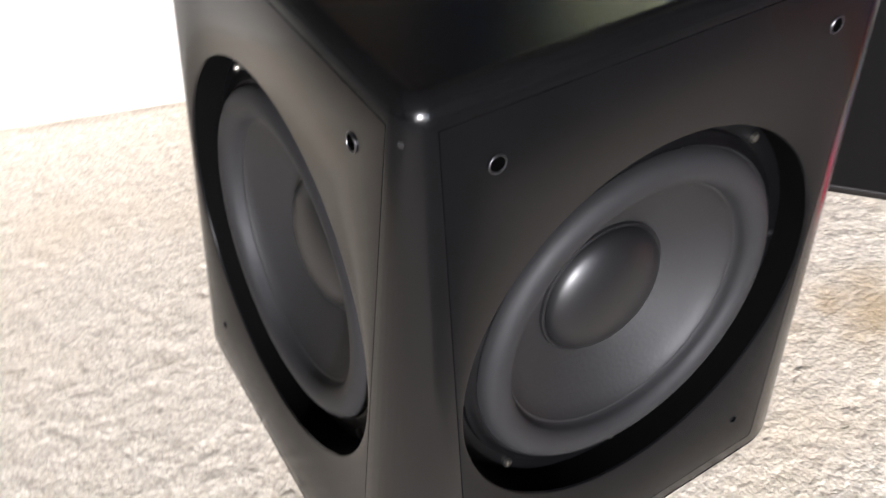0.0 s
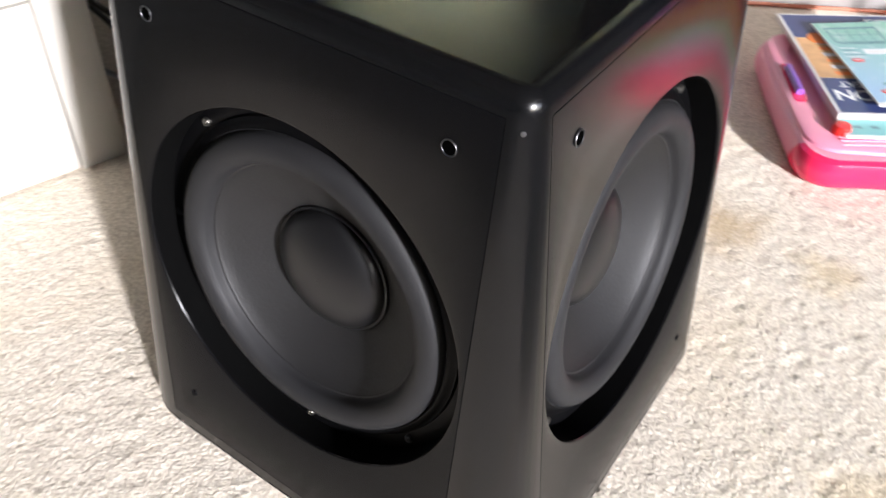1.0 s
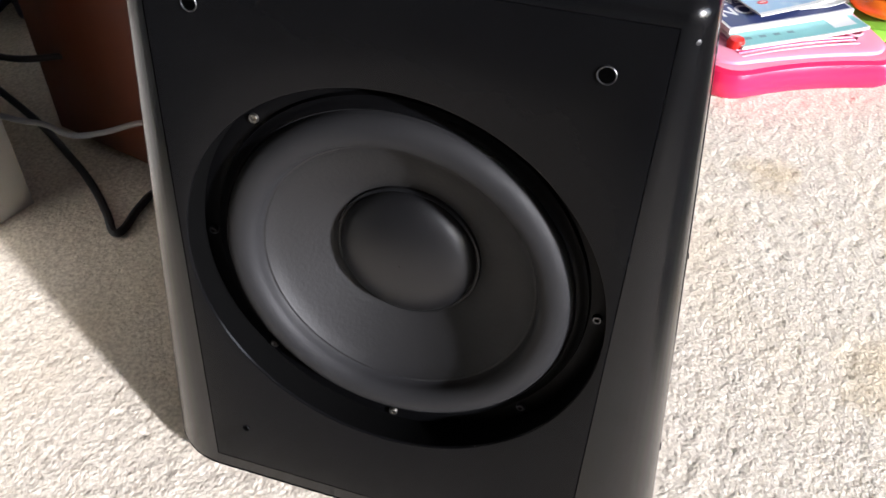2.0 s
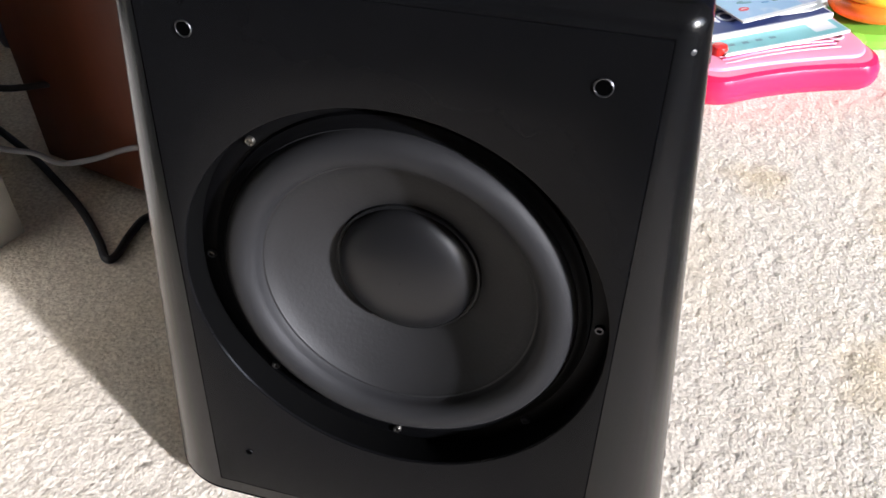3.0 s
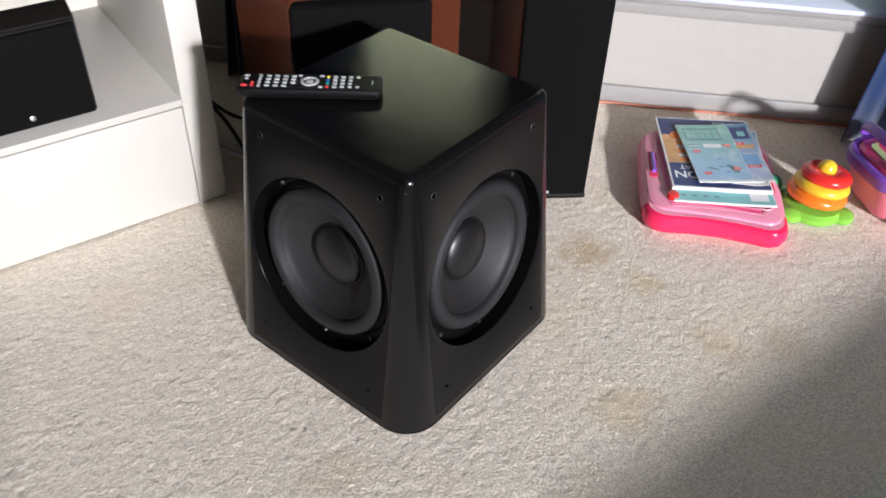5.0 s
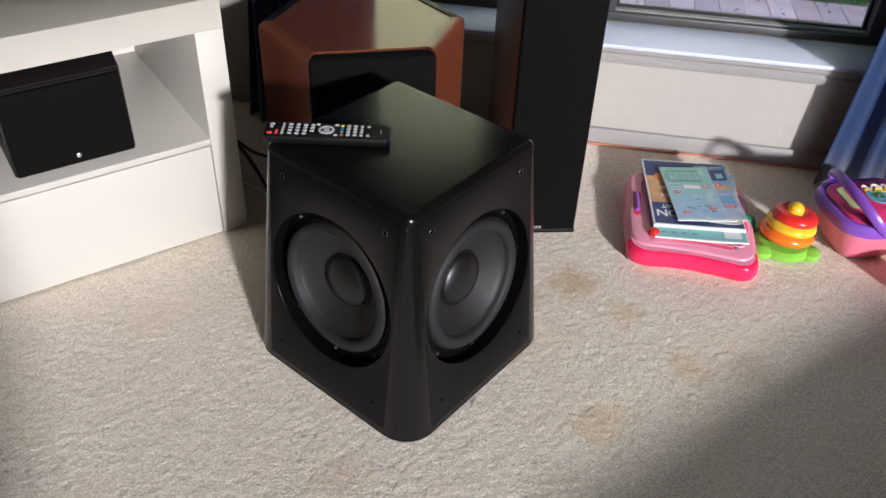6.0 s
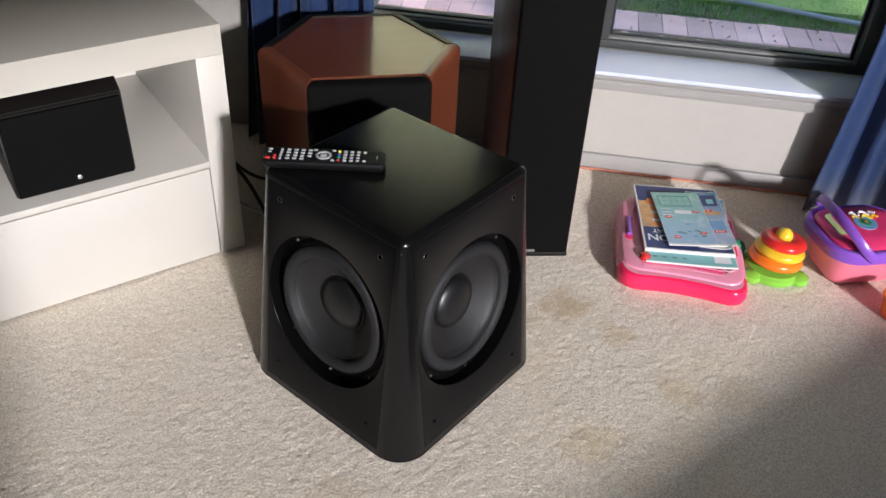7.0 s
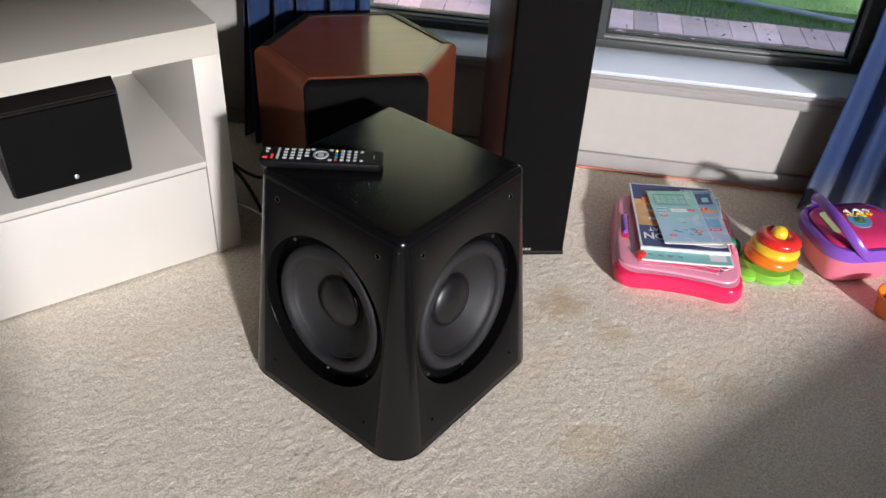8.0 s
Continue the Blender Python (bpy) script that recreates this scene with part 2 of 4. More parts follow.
GREEN = mat("green_plastic", (0.24, 0.55, 0.05), 0.25, var=0.06, scale=20)
PALE_GREEN = mat("pale_green_print", (0.50, 0.60, 0.26), 0.4, var=0.15, scale=60)
TEAL_GREEN = mat("dark_green_plastic", (0.05, 0.28, 0.12), 0.3, var=0.06, scale=20)
PURPLE = mat("purple_plastic", (0.24, 0.09, 0.52), 0.28, var=0.08, scale=20)
LID_RED = mat("crimson_plastic", (0.66, 0.04, 0.15), 0.3, var=0.06, scale=20)
BUCKET_PINK = mat("coral_pink_plastic", (0.82, 0.21, 0.30), 0.38, var=0.06, scale=20)
PAPER = mat("white_paper", (0.78, 0.77, 0.74), 0.55, var=0.05, scale=20)
PAPER_TEAL = mat("teal_print", (0.25, 0.55, 0.55), 0.42, var=0.12, scale=30)
PAPER_SEA = mat("sea_green_print", (0.33, 0.62, 0.55), 0.4, var=0.15, scale=14, color2=(0.30, 0.52, 0.66))
PAPER_NAVY = mat("navy_print", (0.035, 0.05, 0.16), 0.42, var=0.15, scale=30)
PAPER_BLUE = mat("blue_print", (0.20, 0.38, 0.60), 0.42, var=0.3, scale=40)
PAPER_SAND = mat("biscuit_print", (0.72, 0.42, 0.18), 0.45, var=0.35, scale=60)
PRINT_RED = mat("red_print", (0.72, 0.05, 0.05), 0.45, var=0.1)
PRINT_ORANGE = mat("orange_print", (0.85, 0.25, 0.04), 0.45, var=0.1)
PRINT_GREY = mat("grey_print", (0.16, 0.30, 0.32), 0.45, var=0.1)
PRINT_WHITE = mat("white_print", (0.8, 0.8, 0.8), 0.45, var=0.05)
BTN_WHITE = mat("white_button", (0.42, 0.43, 0.44), 0.45, var=0.05)
BTN_RED = mat("red_button", (0.7, 0.05, 0.05), 0.45)
BTN_YELLOW = mat("yellow_button", (0.8, 0.6, 0.05), 0.45)
BTN_BLUE = mat("blue_button", (0.03, 0.12, 0.45), 0.45)
BTN_TEAL = mat("green_button", (0.02, 0.30, 0.25), 0.45)
REMOTE = mat("remote_black_plastic", (0.004, 0.004, 0.0045), 0.55, spec=0.2, var=0.2, bump=0.1, bump_scale=700)
BRICK = brick_mat()
SOIL = mat("garden_soil", (0.20, 0.16, 0.11), 0.95, var=0.5, scale=25, bump=1.0, bump_scale=60)
GRASS = mat("grass_blades", (0.13, 0.31, 0.05), 0.6, var=0.5, scale=14, color2=(0.24, 0.36, 0.10))
EDGING = mat("blue_grey_edging", (0.32, 0.37, 0.46), 0.6, var=0.2, scale=20)
TREE_CARD = mat("far_tree_card", (0.62, 0.62, 0.38), 0.9, scale=0.25, color2=(0.48, 0.50, 0.29))


# ---- mesh helpers ----
def part(name, bm, material, parent=None, label="", m=None, smooth=True, angle=35):
    """Links a bmesh as one mesh object, under parent if given."""
    me = bpy.data.meshes.new(name)
    bmesh.ops.recalc_face_normals(bm, faces=bm.faces[:])
    for f in bm.faces:
        f.smooth = smooth
    if smooth:
        for e in bm.edges:
            if len(e.link_faces) == 2 and e.calc_face_angle(0) > radians(angle):
                e.smooth = False
    bm.to_mesh(me)
    bm.free()
    me.materials.append(material)
    ob = new(name, me)
    if parent is not None:
        ob.parent = parent
    if m is not None:
        ob.matrix_local = m
    if label:
        ob["label"] = label
    return ob


def thing(name, label, category, m=None, group="", kind=""):
    ob = new(name)
    ob.empty_display_size = 0.05
    if m is not None:
        ob.matrix_basis = m
    return tagged(ob, label, category, group, kind)


def box(x0, x1, y0, y1, z0, z1, bevel=0.0, seg=2):
    bm = bmesh.new()
    bmesh.ops.create_cube(bm, size=1.0, matrix=Matrix.Translation(((x0 + x1) / 2, (y0 + y1) / 2, (z0 + z1) / 2)) @ Matrix.Diagonal((abs(x1 - x0), abs(y1 - y0), abs(z1 - z0), 1)))
    if bevel:
        bmesh.ops.bevel(bm, geom=bm.edges[:], offset=bevel, segments=seg, affect="EDGES", profile=0.5)
    return bm


def loft(loops, closed=True, cap0=False, cap1=False, bm=None):
    """Bridges lists of points, all of one length."""
    bm = bm or bmesh.new()
    vs = [[bm.verts.new(p) for p in loop] for loop in loops]
    n = len(loops[0])
    for a, b in zip(vs, vs[1:]):
        for i in range(n if closed else n - 1):
            j = (i + 1) % n
            bm.faces.new((a[i], a[j], b[j], b[i]))
    if cap0:
        bm.faces.new(vs[0][::-1])
    if cap1:
        bm.faces.new(vs[-1])
    return bm


def lathe(profile, n=64, m=None, cap0=False, cap1=False):
    """Turns (radius, height) pairs round the z axis."""
    m = m or Matrix()
    loops = [[m @ Vector((r * math.cos(2 * math.pi * i / n), r * math.sin(2 * math.pi * i / n), z)) for i in range(n)] for r, z in profile]
    return loft(loops, True, cap0, cap1)


def torus_bm(R, r, sz=1.0, n=56, k=16):
    loops = []
    for i in range(n + 1):
        a = 2 * math.pi * (i % n) / n
        loops.append([Vector(((R + r * math.cos(b)) * math.cos(a), (R + r * math.cos(b)) * math.sin(a), sz * r * math.sin(b))) for b in (2 * math.pi * j / k for j in range(k))])
    bm = loft(loops)
    bmesh.ops.remove_doubles(bm, verts=bm.verts[:], dist=1e-6)
    return bm


def tube(points, r, n=10, steps=8):
    """A round cable along a smooth curve through points."""
    p = [Vector(q) for q in points]
    p = [p[0] * 2 - p[1]] + p + [p[-1] * 2 - p[-2]]
    path = []
    for i in range(1, len(p) - 2):
        for k in range(steps):
            t = k / steps
            a, b, c, d = p[i - 1], p[i], p[i + 1], p[i + 2]
            path.append(0.5 * (2 * b + (c - a) * t + (2 * a - 5 * b + 4 * c - d) * t * t + (3 * b - a - 3 * c + d) * t ** 3))
    path.append(p[-2])
    loops = []
    for i, q in enumerate(path):
        way = (path[min(i + 1, len(path) - 1)] - path[max(i - 1, 0)]).normalized()
        side = way.cross(Vector((0, 0, 1)))
        side = side.normalized() if side.length > 1e-3 else Vector((1, 0, 0))
        up = side.cross(way)
        loops.append([q + r * (math.cos(2 * math.pi * j / n) * side + math.sin(2 * math.pi * j / n) * up) for j in range(n)])
    return loft(loops, True, True, True)


def rounded(w, d, r, k=8, wave=None):
    """The outline of a rounded rectangle, w across and d deep, counterclockwise."""
    out = []
    for cx, cy, a0 in ((w / 2 - r, d / 2 - r, 0), (-w / 2 + r, d / 2 - r, 90), (-w / 2 + r, -d / 2 + r, 180), (w / 2 - r, -d / 2 + r, 270)):
        for i in range(k + 1):
            a = radians(a0 + 90 * i / k)
            out.append(Vector((cx + r * math.cos(a), cy + r * math.sin(a), 0)))
    return out


def scaled(loop, s, z, off=(0, 0)):
    return [Vector((p.x * s + off[0], p.y * s + off[1], z)) for p in loop]


def inset(w, d, r, by, z, k=8):
    return [Vector((p.x, p.y, z)) for p in rounded(w - 2 * by, d - 2 * by, max(r - by, 0.001), k)]


def slab(outline, z0, z1, edge=0.0, seg=3):
    """An upright prism of a convex outline, with rounded upper and lower rims."""
    c = sum(outline, Vector()) / len(outline)
    loops = []

    def ring(z, by):
        return [Vector((p.x - (p - c).normalized().x * by, p.y - (p - c).normalized().y * by, z)) for p in outline]
    if edge:
        for i in range(seg + 1):
            a = radians(90 * i / seg)
            loops.append(ring(z0 + edge - edge * math.cos(a), edge - edge * math.sin(a)))
        for i in range(seg + 1):
            a = radians(90 * i / seg)
            loops.append(ring(z1 - edge + edge * math.sin(a), edge - edge * math.cos(a)))
    else:
        loops = [ring(z0, 0), ring(z1, 0)]
    return loft(loops, True, True, True)


# ---- the room ----
# the carpet: fine tufts near the things, one plain sheet beyond
def carpet():
    x0, x1, y0, y1, step = -0.95, 1.3, -0.95, 0.76, 0.0046
    nx, ny = int((x1 - x0) / step) + 1, int((y1 - y0) / step) + 1
    rng = np.random.default_rng(4)
    X, Y = np.meshgrid(np.linspace(x0, x1, nx), np.linspace(y0, y1, ny), indexing="ij")
    fine = rng.normal(size=(nx, ny))
    soft = (fine + np.roll(fine, 1, 0) + np.roll(fine, 1, 1) + np.roll(fine, -1, 0) + np.roll(fine, (1, 1), (0, 1))) / 2.2
    coarse = np.kron(rng.normal(size=(nx // 6 + 2, ny // 6 + 2)), np.ones((6, 6)))[:nx, :ny]
    for _ in range(3):
        coarse = (coarse + np.roll(coarse, 2, 0) + np.roll(coarse, -2, 0) + np.roll(coarse, 2, 1) + np.roll(coarse, -2, 1)) / 5
    Z = np.clip(0.00018 * soft + 0.00030 * fine + 0.0001 * coarse, -0.003, 0.002) - 0.001
    rim = np.minimum(np.minimum(X - x0, x1 - X), np.minimum(Y - y0, y1 - Y))
    Z = Z * np.clip(rim / 0.05, 0, 1)
    X = X + rng.normal(size=X.shape) * 0.0009
    Y = Y + rng.normal(size=X.shape) * 0.0009
    verts = np.stack([X, Y, Z], -1).reshape(-1, 3)
    i, j = np.meshgrid(np.arange(nx - 1), np.arange(ny - 1), indexing="ij")
    a = (i * ny + j).ravel()
    faces = np.stack([a, a + ny, a + ny + 1, a + 1], 1)
    big = [(m @ Vector((x, y, 0)))[:2] for m, x, y in (ROOM[1], ROOM[2], ROOM[3], ROOM[0])]
    hole = [(x0, y0), (x1, y0), (x1, y1), (x0, y1)]
    n = len(verts)
    verts = np.concatenate([verts, [(x, y, -0.001) for x, y in hole], [(x, y, -0.001) for x, y in big]])
    quads = faces.tolist() + [[n + 4 + k, n + 4 + (k + 1) % 4, n + (k + 1) % 4, n + k] for k in range(4)]
    me = bpy.data.meshes.new("floor")
    me.from_pydata(verts.tolist(), [], quads)
    me.polygons.foreach_set("use_smooth", [True] * len(me.polygons))
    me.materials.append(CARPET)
    return tagged(new("floor", me), "cream cut-pile carpet with brown and yellow stains", "carpet", kind="structure")


# window wall: x along the wall, y outwards
WALL_M = pose(0.541, 0.690, 0, 0, 0, -14.5)
REAR_M = pose(1.67, -2.43, 0, 0, 0, 31.6)
ROOM = [(WALL_M, -2.42, 0.24), (REAR_M, -6.25, -0.1), (REAR_M, 0.70, -0.1), (WALL_M, 2.32, 0.24)]
carpet()

SILL, HEAD, WIN_L, WIN_R, THICK = 0.283, 1.30, -0.68, 0.665, 0.24
wall_n = tagged(new("wall_north"), "white painted wall under a low window", "wall", kind="structure")
wall_n.matrix_basis = WALL_M
part("wall_below", box(-2.3, 2.2, 0, THICK, -0.4, SILL - 0.012), WALL, wall_n)
part("wall_above", box(-2.3, 2.2, 0, THICK, HEAD, 2.5), WALL, wall_n)
part("wall_side", box(-2.3, WIN_L, 0, THICK, SILL - 0.012, HEAD), WALL, wall_n)
part("wall_side", box(WIN_R, 2.2, 0, THICK, SILL - 0.012, HEAD), WALL, wall_n)
skirt = tagged(part("baseboard", box(-2.3, 2.2, -0.014, -0.0005, 0.002, 0.045, 0.004), TRIM, m=WALL_M), "off-white painted baseboard along the window wall", "baseboard", kind="structure")
rnd = random.Random(3)
pts = [Vector((-0.3 + 0.02 * i, -0.019 + rnd.uniform(-0.0015, 0.0015), 0.0025)) for i in range(60)]
edge_strip = tagged(part("trim", tube(pts, 0.0032, 6, 2), RED_EDGE, m=WALL_M), "frayed orange-red carpet edge along the baseboard", "carpet edge", kind="structure")

window = tagged(new("window_1"), "low grey aluminium window with white sill, garden outside", "window", kind="structure")
window.matrix_basis = WALL_M
part("window_sill", box(WIN_L, WIN_R, -0.022, 0.125, SILL - 0.012, SILL, 0.004), SILL_SKY_TINT, window, "glossy white sill board")
bead = bmesh.new()
prof = [(-0.002, 0.231), (-0.014, 0.231), (-0.016, 0.236), (-0.016, 0.248), (-0.012, 0.252), (-0.012, 0.256), (-0.018, 0.262), (-0.019, 0.2705), (-0.002, 0.2705)]
bead = loft([[Vector((x, y, z)) for y, z in prof] for x in (WIN_L - 0.04, WIN_R + 0.06)], True, True, True, bead)
part("sill_moulding", bead, TRIM, window, "painted moulding under the sill")
FY = 0.125
for x0, x1, z0, z1 in ((WIN_L, WIN_R, SILL, SILL + 0.022), (WIN_L, WIN_R, HEAD - 0.04, HEAD), (WIN_L, WIN_L + 0.035, SILL + 0.022, HEAD - 0.04), (WIN_R - 0.035, WIN_R, SILL + 0.022, HEAD - 0.04), (-0.025, 0.012, SILL + 0.022, HEAD - 0.04)):
    part("window_frame", box(x0, x1, FY, FY + 0.06, z0, z1, 0.003), ALU, window)
part("frame_track", box(WIN_L, WIN_R, FY + 0.012, FY + 0.03, SILL + 0.0223, SILL + 0.0275, 0.001), TRACK, window)
for x0, x1 in ((WIN_L + 0.036, -0.026), (0.013, WIN_R - 0.036)):
    pane = part("pane", box(x0 + 0.006, x1 - 0.006, FY + 0.034, FY + 0.038, SILL + 0.031, HEAD - 0.046), GLASS, window)
    pane.visible_shadow = False
    for a, b, c, d in ((x0, x1, SILL + 0.0225, SILL + 0.031), (x0, x1, HEAD - 0.052, HEAD - 0.041), (x0, x0 + 0.008, SILL + 0.031, HEAD - 0.052), (x1 - 0.008, x1, SILL + 0.031, HEAD - 0.052)):
        part("gasket", box(a, b, FY + 0.031, FY + 0.045, c, d), GASKET, window)

# the other walls, plain; the rear one has a wide window for the sun
for name, x0, x1, far in (("wall_west", -2.42, -2.3, -7.25), ("wall_east", 2.2, 2.32, -2.25)):
    tagged(part(name, box(x0, x1, far, THICK, -0.05, 2.5), WALL_FAR, m=WALL_M), "plain grey-beige painted wall", "wall", kind="structure")
wall_s = tagged(new("wall_south"), "plain grey-beige painted wall with a wide window opening", "wall", kind="structure")
wall_s.matrix_basis = REAR_M
for x0, x1, z0, z1 in ((-6.3, 0.75, -0.05, 0.66), (-6.3, 0.75, 1.74, 2.5), (-6.3, -1.54, 0.66, 1.74), (0.54, 0.75, 0.66, 1.74)):
    part("wall_piece", box(x0, x1, -0.2, 0, z0, z1), WALL_FAR, wall_s)
lid = loft([[(m @ Vector((x, y, 0))) + Vector((0, 0, z)) for m, x, y in ROOM] for z in (2.5, 2.62)], True, True, True)
tagged(part("ceiling", lid, CEIL), "plain white painted ceiling", "ceiling", kind="structure")


# curtains
def curtain(s0, s1, z0, z1, folds, seed, label):
    r = random.Random(seed)
    n = 150
    ph = [r.uniform(0, 6.28) for _ in range(4)]
    loops = []
    for k in range(15):
        v = k / 14
        z = z0 + (z1 - z0) * v
        row = []
        for i in range(n + 1):
            u = i / n
            amp = 0.022 + 0.008 * math.sin(3 * u + ph[0])
            y = amp * math.sin(2 * math.pi * folds * (u + 0.02 * math.sin(5 * u + ph[1] + v)) + 0.5 * math.sin(2 * v + ph[2])) + 0.007 * math.sin(4.3 * math.pi * folds * u + ph[3])
            spread = -0.032 * max(0, 1 - z / 0.5) * (1 - u)
            row.append(Vector((s0 + spread + (s1 - s0) * u + 0.006 * math.sin(9 * v + 20 * u), -0.075 + y * (1.0 - 0.3 * v), z)))
        loops.append(row)
    ob = part("curtain", loft(loops, False), CURTAIN, m=WALL_M)
    sol = ob.modifiers.new("cloth", "SOLIDIFY")
    sol.thickness = 0.0025
    return tagged(ob, label, "curtain", "window curtains")


curtain(0.585, 1.55, 0.001, 2.15, 9, 5, "long blue cloth curtain hanging in folds beside the window")
curtain(-0.885, -0.565, 0.001, 2.15, 5, 8, "blue cloth curtain drawn aside behind the wooden speaker")

# ---- the black subwoofer ----
SC = Vector((0.0, -0.043, 0.0))
SLOPE, H0, FLAT, TOP = 0.105, 0.2005, 0.140, 0.443


def half(z):
    return H0 - SLOPE * z


def sub_loop(h, z, k=12):
    """Cross-section: four flats of one length and round corners that grow wider towards the floor."""
    r, out = max(h - FLAT, 0.001), []
    for q in range(4):
        for i in range(k + 1):
            a = radians(90 * q + 90 * i / k)
            sx, sy = ((1, 1), (-1, 1), (-1, -1), (1, -1))[q]
            out.append(Vector((sx * FLAT + r * math.cos(a), sy * FLAT + r * math.sin(a), z)))
    return out


def sub_body():
    bm, k = bmesh.new(), 12
    lev = [(half(0.0) - 0.024, 0.0005), (half(0.0) - 0.0155, 0.002), (half(0.0) - 0.0085, 0.0055), (half(0.0) - 0.0035, 0.0110), (half(0.0145), 0.0145), (half(0.015) - 0.002, 0.0151), (half(0.0162) - 0.002, 0.0161), (half(0.0168), 0.0168), (half(0.028), 0.028), (half(0.429), 0.429)]
    for i in range(1, 8):
        a = radians(90 * i / 7)
        lev.append((half(0.431) - 0.012 * (1 - math.cos(a)), 0.431 + 0.012 * math.sin(a)))
    loops = [[bm.verts.new(p) for p in sub_loop(h, z)] for h, z in lev]
    n = len(loops[0])
    for l in range(len(loops) - 1):
        for i in range(n):
            if l == 8 and i % (k + 1) == k:
                continue
            j = (i + 1) % n
            bm.faces.new((loops[l][i], loops[l][j], loops[l + 1][j], loops[l + 1][i]))
    bm.faces.new(loops[-1])
    bm.faces.new(loops[0][::-1])
    return bm


ANG = math.atan(SLOPE)


def face_m(turn):
    """The frame of one sloping side: x along it, y up it, z out of it; its origin is on the floor line."""
    return Matrix.Rotation(radians(turn), 4, "Z") @ Matrix.Translation((0, -H0, 0)) @ Matrix.Rotation(radians(90) - ANG, 4, "X")


V0, V1, VC, CUT = 0.0286, 0.4308, 0.2366, 0.1358


def panel_bm(cut):
    w, g = FLAT - 0.0005, 0.0004
    bm = bmesh.new()
    if not cut:
        return box(-w, w, V0, V1, -0.016, 0, 0.0008, 2)
    ang = sorted([2 * math.pi * i / 96 for i in range(96)] + [math.atan2(v - VC, u) % (2 * math.pi) for u in (-w, w) for v in (V0, V1)])
    outer, rim = [], []
    for a in ang:
        c, s = math.cos(a), math.sin(a)
        t = min((w / abs(c)) if abs(c) > 1e-9 else 9, ((V1 - VC) / s) if s > 1e-9 else 9, ((VC - V0) / -s) if s < -1e-9 else 9)
        outer.append((t * c, VC + t * s))
        rim.append((c, s))
    loops = [[Vector((u, v, -0.012)) for u, v in outer], [Vector((u, v, -g)) for u, v in outer], [Vector((u * 0.998, VC + (v - VC) * 0.998, 0)) for u, v in outer]]
    for r, z in ((CUT + 0.0016, 0), (CUT + 0.0006, -0.0005), (CUT, -0.0018)):
        loops.append([Vector((r * c, VC + r * s, z)) for c, s in rim])
    return loft(loops, True, False, False, bm)


def screw_bm(r, h):
    """A pan head with a recessed socket."""
    return lathe([(r, 0), (r, h * 0.5), (r * 0.85, h), (r * 0.5, h), (r * 0.42, h * 0.2), (0.0001, h * 0.2)], 14)


